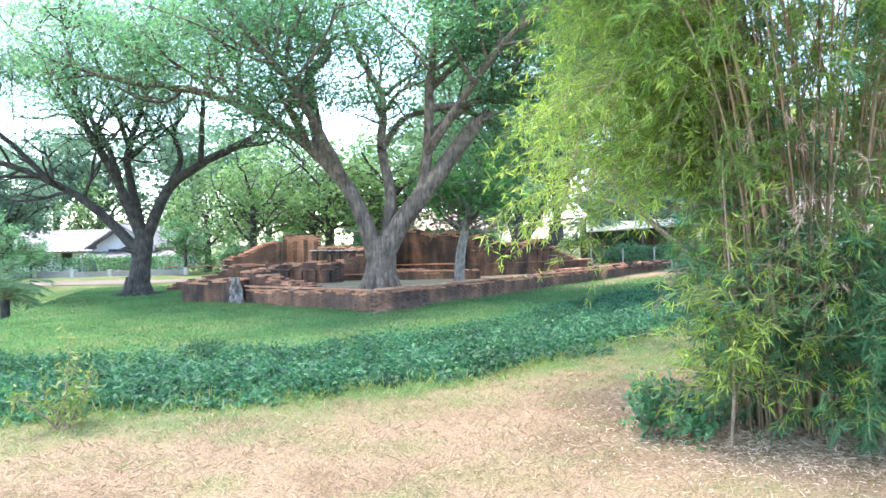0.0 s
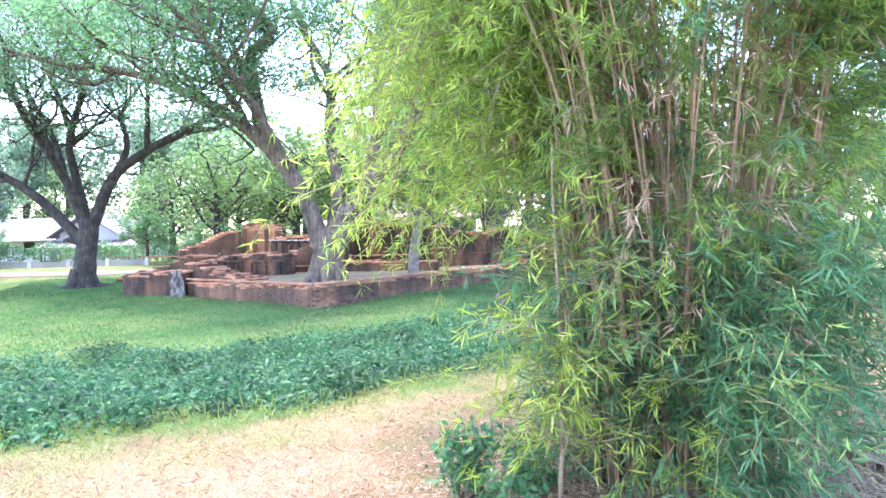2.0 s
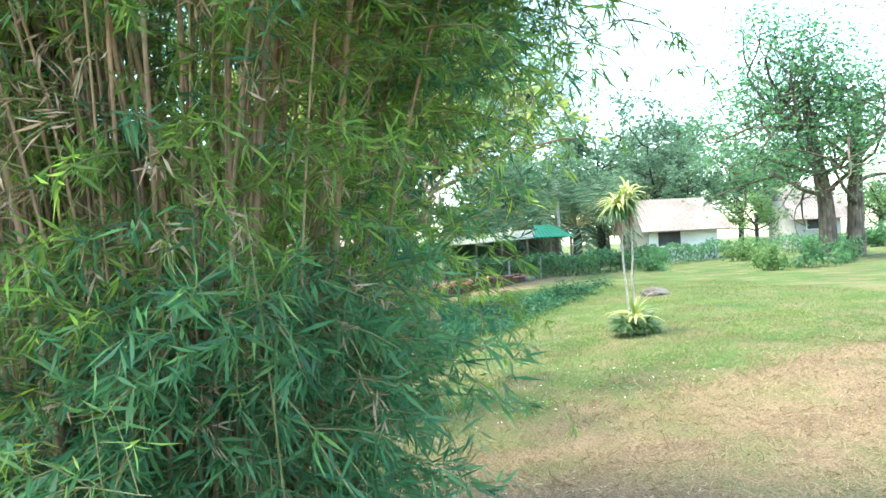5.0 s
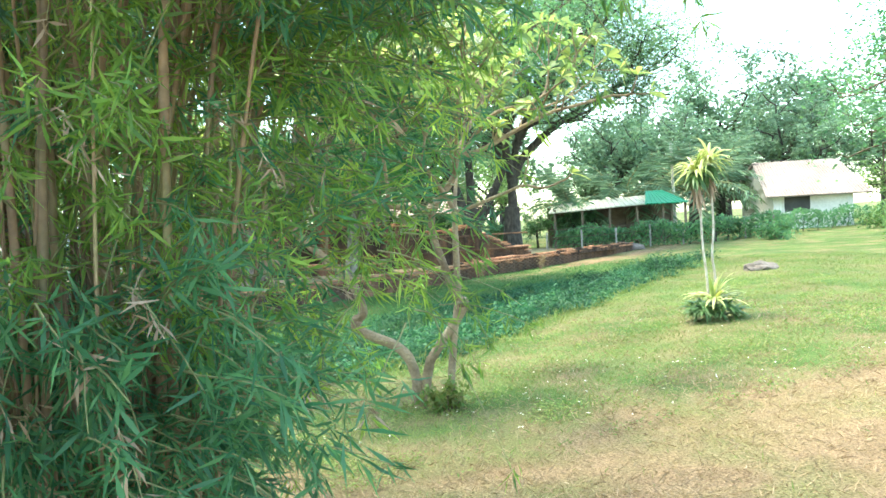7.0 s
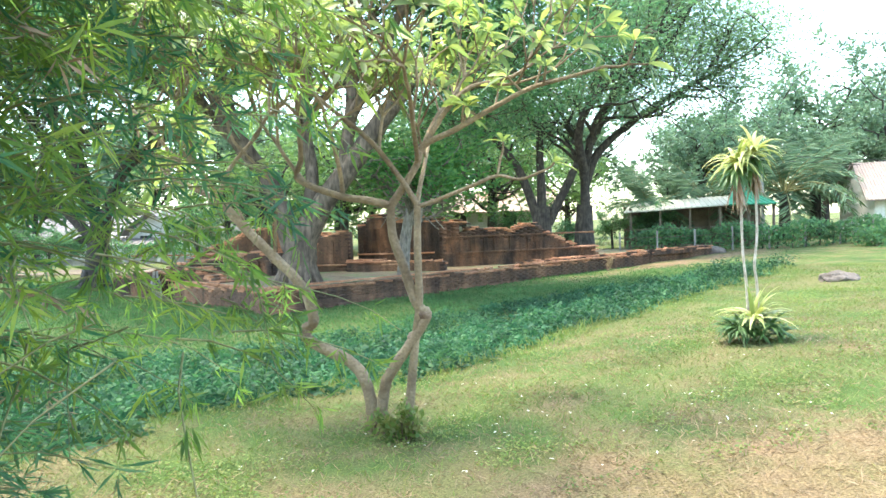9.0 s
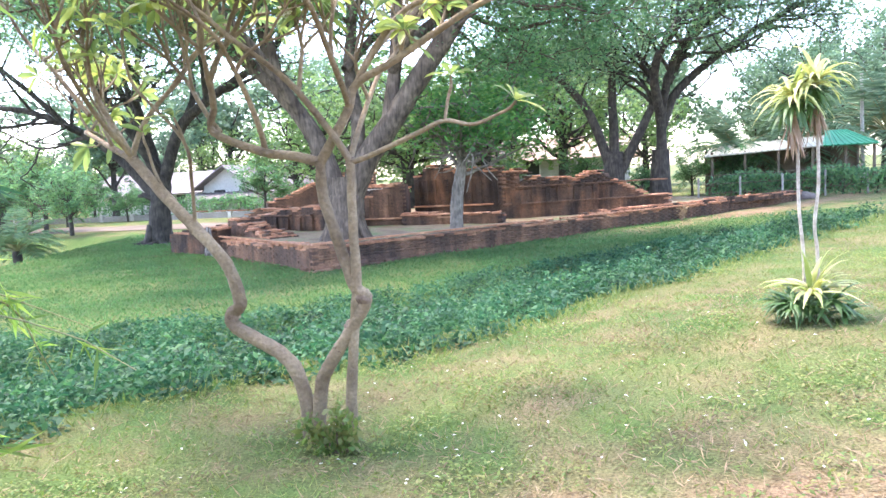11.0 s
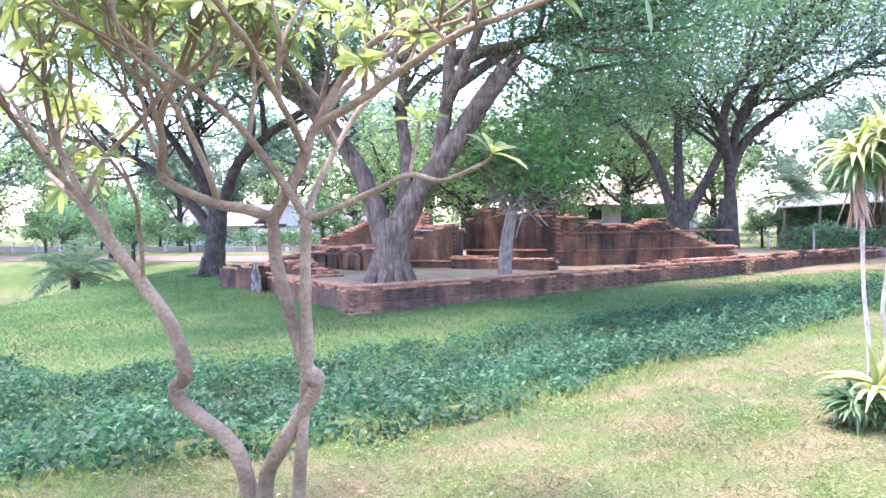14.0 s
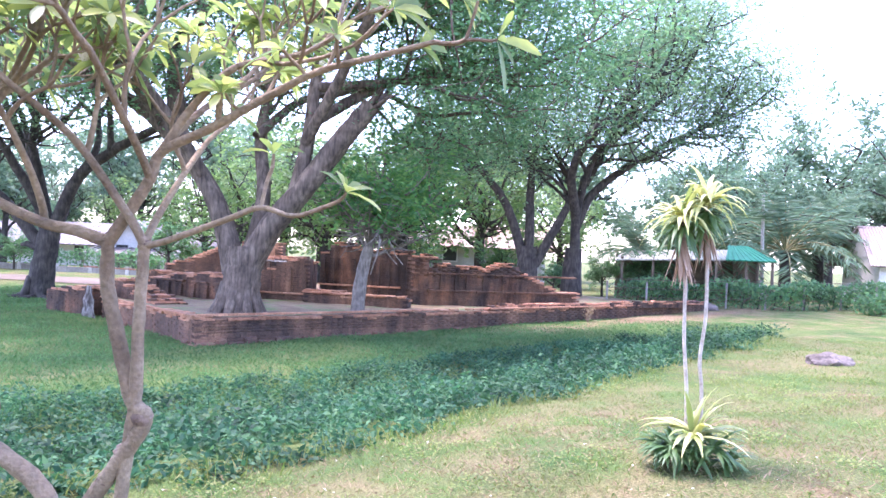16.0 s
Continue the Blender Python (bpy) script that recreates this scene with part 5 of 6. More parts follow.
    bough([top_c, (4.28, 9.93, 1.77), (4.13, 9.95, 2.03), (3.98, 9.97, 2.21)], 0.026, 0.018, 3, 0.23, 1, -0.25)
    bough([top_c, (4.33, 10.0, 1.85), (4.28, 10.1, 2.1)], 0.022, 0.016, 3, 0.23, 1, 0.25)
    bough([(3.24, 10.06, 1.27), (3.30, 10.05, 1.53), (3.35, 10.04, 1.78), (3.13, 10.07, 2.09)], 0.014, 0.012, 1, 0.2, 1, -0.2)
    bough([(3.19, 10.06, 1.28), (2.99, 10.09, 1.57), (2.92, 10.1, 1.77)], 0.013, 0.010, 0, 0.10, 0)
    bough([top_a, (2.6, 10.13, 1.78), (2.3, 10.17, 1.9)], 0.030, 0.018, 3, 0.23, 1, 0.1)
    bough([top_a, (2.55, 10.14, 2.1), (2.47, 10.15, 2.4)], 0.028, 0.018, 3, 0.23, 1, 0.0)
    bough([top_a, (2.85, 10.1, 1.95), (2.95, 10.15, 2.2)], 0.024, 0.016, 3, 0.23, 1, 0.2)
    bough([top_a, (2.8, 9.95, 1.95), (2.9, 9.8, 2.2)], 0.022, 0.015, 3, 0.23, 1, -0.2)
    bough([(3.80, 9.99, 1.69), (3.85, 9.93, 1.95), (3.9, 9.88, 2.2)], 0.022, 0.015, 3, 0.23, 1, -0.25)
    bough([(2.47, 10.15, 2.0), (2.2, 10.18, 2.3), (2.0, 10.2, 2.5)], 0.02, 0.015, 2, 0.24, 2, 0.0)
    for br in boughs:
        piece("branch", br.mesh("branch", BARK_PALE), o)
    # rosettes of long leaves at the ends, bent and folded
    v, f = [], []
    for p, d in tips:
        n = rng.integers(6, 11)
        u = unit(np.cross(d, [0.31, 0.5, 0.8]))
        w = np.cross(d, u)
        for j in range(n):
            a = 2 * math.pi * j / n + rng.uniform(-0.4, 0.4)
            out = unit(u * math.cos(a) + w * math.sin(a))
            way = unit(out * rng.uniform(0.5, 1.1) + d * rng.uniform(0.2, 0.9))
            L = rng.uniform(0.075, 0.165)
            W = L * rng.uniform(0.13, 0.18)
            side = unit(np.cross(way, d + 1e-3))
            nor = np.cross(side, way)
            base = len(v)
            b0 = p - inv + way * 0.008
            for s, wd in ((0.0, 0.12), (0.3, 0.75), (0.65, 1.0), (0.88, 0.6), (1.0, 0.04)):
                c = b0 + way * L * s + np.array([0, 0, -0.35 * L * s * s])
                v += [c + side * W * wd + nor * W * wd * 0.3, c, c - side * W * wd + nor * W * wd * 0.3]
            for q in range(4):
                i = base + 3 * q
                f += [[i, i + 1, i + 4, i + 3], [i + 1, i + 2, i + 5, i + 4]]
    piece("leaves", mesh_from("leaves", v, f, FRANGI, smooth=True), o)
    # flower heads
    for i in rng.choice(len(tips), 30, replace=False):
        p, d = tips[i]
        c = p - inv + d * 0.05 + rng.normal(size=(30, 3)) * 0.016
        piece("flower_head", leaf_mesh("flower_head", c, rng.normal(size=(30, 3)) + d, 0.028, 0.016, FLOWER, rng, 0.1), o, "creamy white flower head")


frangipani()


def strap_leaves(rng, base, n, L, W, up, mat, inv, droop=0.6, tube=None):
    """A head of long arching strap leaves."""
    v, f = [], []
    for j in range(n):
        a = rng.uniform(0, 2 * math.pi)
        out = np.array([math.cos(a), math.sin(a), 0])
        e = rng.uniform(*up)
        d = out * math.cos(e) + np.array([0, 0, math.sin(e)])
        ln = L * rng.uniform(0.7, 1.15)
        side = np.array([-math.sin(a), math.cos(a), 0])
        c = np.array(base, float) + rng.normal(size=3) * 0.012
        k = len(v)
        for s in range(7):
            u = s / 6
            w = W * (0.5 + 1.0 * math.sin(math.pi * min(1, u * 0.9 + 0.12))) * (1 - u ** 3) * 0.5 + 0.0015
            nrm = np.cross(side, d)
            v += [c + side * w - inv + nrm * w * 0.35, c - inv, c - side * w - inv + nrm * w * 0.35]
            c = c + d * ln / 6
            d = unit(d + np.array([0, 0, -droop * 0.28 * (0.5 + u)]))
        for s in range(6):
            i = k + 3 * s
            f += [[i, i + 1, i + 4, i + 3], [i + 1, i + 2, i + 5, i + 4]]
    return mesh_from("leaves", v, f, mat, smooth=True)


def dracaena():
    rng = np.random.default_rng(81)
    g = float(land(6.95, 12.0))
    inv = np.array([6.95, 12.0, g])
    for pts, lab, seed in (([(6.93, 12.0, g - 0.05), (6.92, 12.0, 0.78), (6.89, 12.0, 1.15), (6.88, 12.0, 1.60), (6.85, 12.0, 1.94)], "slim pale stem topped by striped yellow-green leaves", 1), ([(7.02, 12.05, g - 0.05), (7.02, 12.05, 0.79), (7.0, 12.05, 1.01), (7.025, 12.05, 1.30), (7.02, 12.05, 1.64), (7.0, 12.05, 2.03)], "slim crooked pale stem with striped leaves above a dead skirt", 2)):
        r = np.random.default_rng(seed)
        o = thing("dracaena", inv, lab, "plant", "tall striped plants")
        t = Tubes(9)
        p = curve(pts, 6)
        t.add(p - inv, np.linspace(0.013, 0.011, len(p)), sides=9, lump=0.06, rng=r)
        piece("stem", t.mesh("stem", STEM_PALE), o)
        top = np.array(pts[-1])
        piece("leaves", strap_leaves(r, top, 40, 0.33, 0.025, (-0.2, 1.35), YUCCA, inv, 1.35), o)
        piece("leaves", strap_leaves(r, top - (0, 0, 0.05), 36, 0.28, 0.020, (-1.0, 0.2), YUCCA_DARK, inv, 0.9), o, "dull green leaves hanging under the head")
        tagged(piece("skirt", strap_leaves(r, top - (0, 0, 0.14), 36, 0.30, 0.016, (-1.5, -1.1), DEAD, inv, 0.2), o, "hanging dead brown leaves"), kind="stuff")
    o = thing("dracaena_bush", inv, "low bush of striped yellow and green strap leaves", "plant")
    b = np.array([6.95, 11.9, g + 0.03])
    piece("leaves", strap_leaves(rng, b + (0, 0, 0.18), 32, 0.36, 0.032, (0.25, 1.45), YUCCA, inv, 0.95), o)
    for k in range(9):
        q = b + rng.normal(size=3) * (0.09, 0.09, 0.03) + (0, 0, 0.07)
        piece("leaves", strap_leaves(rng, q, 28, 0.22, 0.024, (-0.3, 0.9), YUCCA_DARK, inv, 1.0), o, "dark green leaves low in the bush")


dracaena()

# ---- plants of the ditch and turf ----
def scatter(rng, n, x0, x1, y0, y1):
    return rng.uniform(x0, x1, n), rng.uniform(y0, y1, n)


def smooth_noise(x, y, s, seed):
    rng = np.random.default_rng(seed)
    z = np.zeros_like(x)
    for k in range(7):
        a, b = rng.uniform(0.4, 1.4, 2) * s * rng.choice([-1, 1], 2)
        z += np.sin(a * x + b * y + rng.uniform(0, 6))
    return z / 3.5


def ditch_weeds():
    """Low bushy plants crowded in the ditch: each one a dome of small leaves, uneven in height."""
    rng = np.random.default_rng(91)
    pts, sizes = [], []
    for n, span, size, per, wide in ((7600, (-9, 10.5), 0.070, 28, 0.16), (1500, (-22, -9), 0.11, 20, 0.26)):
        x, t = scatter(rng, n, span[0], span[1], -0.04, 1.05)
        a, b = np.interp(x, *NEAR_EDGE.T), np.interp(x, *FAR_EDGE.T)
        y = a + t * (b - a)
        edge = 0.05 * smooth_noise(x, y, 2.2, 1)
        ok = (t > -0.02 + edge * 0.5) & (t < 0.96 + edge) & (rng.random(n) < ditch(x, y) * np.clip(1.3 - 0.6 * ramp(t, 0.75, 1.0), 0, 1))
        x, y, t = x[ok], y[ok], t[ok]
        h = (0.31 + 0.15 * smooth_noise(x, y, 1.7, 2) + rng.uniform(-0.10, 0.14, len(x))) * ramp(t, -0.06, 0.10) * (1 - 0.6 * ramp(t, 0.82, 1.0))
        h = np.repeat(np.maximum(h, 0.06), per)
        r = wide * np.repeat(rng.uniform(0.7, 1.4, len(x)), per)
        a, u = rng.uniform(0, 2 * np.pi, len(h)), np.sqrt(rng.random(len(h)))
        px, py = np.repeat(x, per) + r * u * np.cos(a), np.repeat(y, per) + r * u * np.sin(a)
        z = land(px, py) + h * (1 - 0.75 * u ** 2) * rng.uniform(0.8, 1.08, len(h))
        pts.append(np.stack([px, py, z], 1))
        sizes.append(np.full(len(h), size))
    p = np.concatenate(pts)
    s = np.concatenate(sizes) * rng.uniform(0.6, 1.3, len(p))
    w = rng.normal(size=p.shape) * (1, 1, 0.55)
    me = leaf_mesh("ditch_weeds", p, w, s, s * 0.45, WEED, rng, 0.12, 0.5)
    tagged(new("ditch_weeds", me), "thick bed of dark blue-green weeds filling the ditch", "weeds", kind="stuff")


def blades(name, x, y, lo, hi, width, mat, label, seed, lean=0.6):
    rng = np.random.default_rng(seed)
    z = land(x, y) - 0.005
    w = np.stack([rng.normal(size=len(x)) * lean, rng.normal(size=len(x)) * lean, np.ones(len(x))], 1)
    ln = rng.uniform(lo, hi, len(x))
    me = leaf_mesh(name, np.stack([x, y, z], 1), w, ln, width * rng.uniform(0.6, 1.3, len(x)), mat, rng, 0.05)
    tagged(new(name, me), label, "grass", kind="stuff")


def turf():
    rng = np.random.default_rng(95)
    # dry straw on the walked bank
    x, y = scatter(rng, 260000, -4, 10.5, 2.6, 14)
    bank = y - np.interp(x, *NEAR_EDGE.T)
    dry = smooth_noise(x, y, 2.4, 5) * 0.5 + smooth_noise(x, y, 7.0, 6) * 0.35
    ok = (bank < -0.3) & (rng.random(len(x)) < (0.55 + 0.4 * dry) * (1 - 0.6 * ramp(y - np.interp(x, *DRY_EDGE.T), -0.2, 1.0)))
    blades("dry_grass", x[ok], y[ok], 0.03, 0.11, 0.006, STRAW, "short dry straw-coloured grass on the bank", 1, 2.4)
    # green grass: strong towards the ditch and on the frangipani's side
    x, y = scatter(rng, 330000, -9, 13, 2.5, 22)
    bank = y - np.interp(x, *NEAR_EDGE.T)
    g = smooth_noise(x, y, 2.4, 5) * 0.5 + smooth_noise(x, y, 5.0, 8) * 0.4
    past = y - np.interp(x, *DRY_EDGE.T)
    want = 0.75 * ramp(past, -0.4, 1.2) + 0.6 * ramp(bank, -1.0, 0.0) + 0.03
    ok = (bank < 0.35) & (rng.random(len(x)) < want * (0.85 - 0.5 * g))
    blades("green_grass", x[ok], y[ok], 0.025, 0.08, 0.006, GRASS, "short green grass growing in patches", 2, 1.1)
    # taller fresh growth along the rim of the ditch
    x, y = scatter(rng, 60000, -9, 10, 2.5, 22)
    bank = y - np.interp(x, *NEAR_EDGE.T) + 0.25 * smooth_noise(x, y, 2.0, 9)
    ok = (bank > -0.55) & (bank < 0.25)
    blades("rim_grass", x[ok], y[ok], 0.06, 0.20, 0.012, GRASS, "taller fresh grass along the rim of the ditch", 3, 0.6)
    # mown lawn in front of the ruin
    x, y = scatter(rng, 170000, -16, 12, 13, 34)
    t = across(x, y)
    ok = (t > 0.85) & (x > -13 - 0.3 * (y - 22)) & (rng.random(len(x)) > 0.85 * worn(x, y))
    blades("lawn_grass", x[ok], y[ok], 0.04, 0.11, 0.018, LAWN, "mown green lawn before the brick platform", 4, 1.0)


def clover():
    """Small broad-leaved weeds mixed into the turf by the frangipani."""
    rng = np.random.default_rng(96)
    x, y = scatter(rng, 60000, 2.5, 10.0, 8.0, 17)
    bank = y - np.interp(x, *NEAR_EDGE.T)
    past = y - np.interp(x, *DRY_EDGE.T)
    g = smooth_noise(x, y, 3.0, 15) + 0.6 * smooth_noise(x, y, 8.0, 16)
    ok = (bank < 0.2) & (past > 0) & (g > 0.25)
    x, y = x[ok], y[ok]
    p = np.stack([x, y, land(x, y) + rng.uniform(0.01, 0.055, len(x))], 1)
    w = rng.normal(size=p.shape) * (1, 1, 0.35)
    tagged(new("clover", leaf_mesh("clover", p, w, rng.uniform(0.015, 0.04, len(p)), 0.017, GRASS, rng, 0.1, 0.8)), "patches of small green broad-leaved weeds in the turf", "weeds", kind="stuff")


def litter():
    rng = np.random.default_rng(97)
    x, y = scatter(rng, 520, 2.5, 9.0, 7.5, 14.0)
    bank = y - np.interp(x, *NEAR_EDGE.T)
    ok = (bank < -0.3) & (y - np.interp(x, *DRY_EDGE.T) > 0.2) & (rng.random(len(x)) < np.exp(-((x - 5.0) ** 2 + (y - 9.6) ** 2) / 6))
    x, y = x[ok], y[ok]
    p = np.stack([x, y, land(x, y) + 0.035], 1)
    w = rng.normal(size=p.shape) * (1, 1, 0.2)
    tagged(new("fallen_petals", leaf_mesh("fallen_petals", p, w, rng.uniform(0.012, 0.036, len(p)), 0.014, FLOWER, rng, 0.1, 0.9)), "scattered white petals and dry scraps on the grass", "litter", kind="stuff")
    x, y = BX + 0.3 + rng.normal(size=15000) * 0.78, BY - 0.15 + rng.normal(size=15000) * 0.58
    ok = (y - np.interp(x, *NEAR_EDGE.T)) < 0
    x, y = x[ok], y[ok]
    p = np.stack([x, y, land(x, y) + rng.uniform(0.005, 0.05, len(x))], 1)
    w = rng.normal(size=p.shape) * (1, 1, 0.15)
    tagged(new("leaf_litter", leaf_mesh("leaf_litter", p, w, rng.uniform(0.03, 0.085, len(p)), 0.007, LITTER, rng, 0.05, 0.8)), "brown dead bamboo leaves heaped under the clump", "litter", kind="stuff")


def leafy_bush(name, x, y, r, h, n, size, mat, label, seed, aspect=0.5):
    rng = np.random.default_rng(seed)
    z = float(land(x, y))
    o = thing(name, (x, y, z), label, "bush")
    t = Tubes(5)
    ends = []
    for k in range(max(6, n // 60)):
        a, e = rng.uniform(0, 2 * math.pi), rng.uniform(0.35, 1.4)
        p = sway(rng, (rng.normal() * 0.1 * r, rng.normal() * 0.1 * r, -0.02), (math.cos(a) * math.cos(e) * r, math.sin(a) * math.cos(e) * r, math.sin(e) * h), math.hypot(r * math.cos(e), h * math.sin(e)), 5, 0.12)
        t.add(p, np.linspace(0.012, 0.004, 6) * max(0.6, h), sides=4)
        ends += list(p[2:])
    tagged(piece("stem_mass", t.mesh("stem_mass", BARK_KNOB), o), kind="stuff")
    c = np.array(ends)[rng.integers(0, len(ends), n)] + rng.normal(size=(n, 3)) * 0.12 * r
    c[:, 2] = np.maximum(c[:, 2], 0.02)
    ln = size * rng.uniform(0.6, 1.3, n)
    piece("leaves", leaf_mesh("leaves", c, rng.normal(size=(n, 3)), ln, ln * aspect, mat, rng, 0.1, 0.2), o)


ditch_weeds()
turf()
clover()
litter()
leafy_bush("weed_bush", 1.80, 6.0, 0.34, 0.40, 700, 0.055, BAMBOO_SHADE, "dark low weed growing beside the bamboo shoot", 1)
leafy_bush("weed_bush", 2.1, 6.1, 0.3, 0.34, 500, 0.055, BAMBOO_SHADE, "dark low weed growing beside the bamboo shoot", 2)
leafy_bush("tall_weed", -2.55, 6.4, 0.32, 0.75, 420, 0.07, GRASS, "tall pale green weed on the rim of the ditch", 3, 0.3)
leafy_bush("foot_weed", 4.22, 9.80, 0.22, 0.24, 380, 0.06, GRASS, "small green plant at the foot of the frangipani", 4)
leafy_bush("wall_tuft", 6.55, 32.3, 0.45, 0.55, 160, 0.10, STRAW, "dry tuft of twigs against the brick wall", 5, 0.3)

# ---- buildings and distance ----
def slab_part(name, corners, thick, mat, parent, label="", ribs=0):
    """A roof plane or wall from four corners (in order), with thickness; ribs: raised sheet ridges down its slope."""
    bm = bmesh.new()
    c = [Vector(p) for p in corners]
    n = (c[1] - c[0]).cross(c[3] - c[0]).normalized() * thick
    lo = [bm.verts.new(p - n) for p in c]
    hi = [bm.verts.new(p) for p in c]
    bm.faces.new(hi)
    bm.faces.new(lo[::-1])
    for i in range(4):
        j = (i + 1) % 4
        bm.faces.new((lo[i], lo[j], hi[j], hi[i]))
    roof = part(name, bm, mat, parent, label)
    for k in range(ribs):
        rm = bmesh.new()
        s = (k + 0.5) / ribs
        a, b = c[0].lerp(c[1], s), c[3].lerp(c[2], s)
        d = (c[1] - c[0]).normalized() * 0.035
        e = n.normalized() * 0.04
        q = [rm.verts.new(p) for p in (a - d, a + d, b + d, b - d)]
        r = [rm.verts.new(p + e) for p in (a - d * 0.5, a + d * 0.5, b + d * 0.5, b - d * 0.5)]
        rm.faces.new(r)
        for i in range(4):
            j = (i + 1) % 4
            rm.faces.new((q[i], q[j], r[j], r[i]))
        part("rib", rm, mat, roof)
    return roof


def window_part(o, x, y, z0, w, h, name="window"):
    bm = bmesh.new()
    box(bm, (x, y - 0.03, z0), (x + w, y + 0.02, z0 + h))
    win = part(name, bm, DARK, o, "dark shuttered window")
    bm = bmesh.new()
    for lo, hi in (((x - 0.07, y - 0.07, z0 - 0.07), (x, y, z0 + h + 0.07)), ((x + w, y - 0.07, z0 - 0.07), (x + w + 0.07, y, z0 + h + 0.07)), ((x, y - 0.07, z0 + h), (x + w, y, z0 + h + 0.07)), ((x, y - 0.07, z0 - 0.07), (x + w, y, z0))):
        box(bm, lo, hi)
    part("frame", bm, WHITE, win)


def gable_house(name, x0, x1, y0, y1, z0, eave, ridge, over, wall, roof, label, windows=(), ribs=24, along=True, rake=0.8):
    """A house with a gabled roof whose ridge runs along x (or along y)."""
    o = thing(name, (0, 0, 0), label, "house")
    bm = bmesh.new()
    box(bm, (x0, y0, z0 - 0.6), (x1, y1, eave))
    part("wall", bm, wall, o)
    ym, xm = (y0 + y1) / 2, (x0 + x1) / 2
    if along:
        drop = (ridge - eave) / (ym - y0)
        zl = eave - drop * over
        slab_part("roof", [(x0 - rake, y0 - over, zl), (x1 + rake, y0 - over, zl), (x1 + rake - 0.3, ym, ridge), (x0 - rake + 0.5, ym, ridge)], 0.08, roof, o, ribs=ribs)
        slab_part("roof", [(x1 + rake, y1 + over, zl), (x0 - rake, y1 + over, zl), (x0 - rake + 0.5, ym, ridge), (x1 + rake - 0.3, ym, ridge)], 0.08, roof, o, ribs=ribs)
        for x in (x0, x1):
            bm = bmesh.new()
            s = 0.06 if x == x1 else -0.06
            tri = [(x, y0, eave), (x, y1, eave), (x, ym, ridge - 0.1)]
            a = [bm.verts.new(p) for p in tri]
            b = [bm.verts.new((p[0] + s, p[1], p[2])) for p in tri]
            bm.faces.new(a)
            bm.faces.new(b[::-1])
            for i in range(3):
                bm.faces.new((a[i], a[(i + 1) % 3], b[(i + 1) % 3], b[i]))
            part("gable", bm, WOOD if x == x1 else wall, o)
    else:
        drop = (ridge - eave) / (xm - x0)
        zl = eave - drop * over
        slab_part("roof", [(x0 - over, y1 + rake, zl), (x0 - over, y0 - rake, zl), (xm, y0 - rake, ridge), (xm, y1 + rake, ridge)], 0.08, roof, o, ribs=ribs)
        slab_part("roof", [(x1 + over, y0 - rake, zl), (x1 + over, y1 + rake, zl), (xm, y1 + rake, ridge), (xm, y0 - rake, ridge)], 0.08, roof, o, ribs=ribs)
        bm = bmesh.new()
        tri = [(x0, y0, eave), (x1, y0, eave), (xm, y0, ridge - 0.1)]
        a = [bm.verts.new(p) for p in tri]
        b = [bm.verts.new((p[0], p[1] + 0.1, p[2])) for p in tri]
        bm.faces.new(a)
        bm.faces.new(b[::-1])
        for i in range(3):
            bm.faces.new((a[i], a[(i + 1) % 3], b[(i + 1) % 3], b[i]))
        part("gable", bm, wall, o)
    for w in windows:
        window_part(o, *w)
    return o


# white house past the dark rain tree: a wing with its gable to the lawn and a long wing beside it
h = gable_house("house", -24.2, -20.2, 50.0, 58.0, -0.6, 1.7, 2.95, 0.5, WHITE, ROOF_GREY, "white house with a grey sheet gable roof", [(-23.4, 50.0, 0.5, 0.9, 0.8)], 16, along=False)
slab_part("porch_roof", [(-24.8, 48.2, 0.75), (-18.4, 48.2, 0.75), (-18.4, 50.0, 1.15), (-24.8, 50.0, 1.15)], 0.06, ROOF_GREY, h, "low grey porch roof", 14)
for x in (-24.6, -22.6, -20.6, -18.6):
    bm = bmesh.new()
    box(bm, (x, 48.3, -0.9), (x + 0.1, 48.4, 0.75))
    part("post", bm, WOOD, h)
gable_house("house", -35.0, -25.5, 51.0, 57.0, -0.6, 1.5, 2.75, 0.7, WHITE, ROOF_GREY, "long white house with a weathered grey sheet roof", [(-33.0, 51.0, 0.2, 1.2, 0.9), (-29.5, 51.0, 0.2, 1.2, 0.9), (-27.2, 51.0, 0.2, 0.8, 0.9)], 30)
gable_house("house", 21.6, 26.2, 48.6, 54.0, -0.2, 2.55, 4.25, 0.8, WHITE, ROOF_TAN, "white house with a faded pinkish tile roof", [(22.2, 48.6, 1.1, 1.5, 1.1)], 34, rake=0.7)
gable_house("house", -8.2, 3.6, 60.0, 66.0, -0.4, 2.6, 3.9, 0.8, CONCRETE, ROOF_RUST, "long low house with a rusty sheet roof", [(-6.5, 60.0, 1.2, 1.0, 1.0), (-3.6, 60.0, 1.2, 1.0, 1.0), (0.2, 60.0, 1.2, 1.0, 1.0)], 30)
gable_house("house", 38.5, 42.5, 60.0, 64.0, 0.0, 3.4, 5.4, 0.8, CONCRETE, ROOF_TAN, "distant house with a faded tile roof among trees", [(39.5, 60.0, 1.8, 1.0, 1.0)], 24)
gable_house("house", -52.0, -41.0, 62.0, 68.0, -0.4, 1.9, 3.0, 0.6, surface("red_wall", [(0.42, 0.10, 0.07), (0.55, 0.20, 0.15)], 0.4, 5, 0.2, 0.8, 0.1), ROOF_GREY, "distant shop with a red front and grey roof", [(-50.0, 62.0, 0.2, 2.0, 1.2), (-45.0, 62.0, 0.2, 2.0, 1.2)], 20)


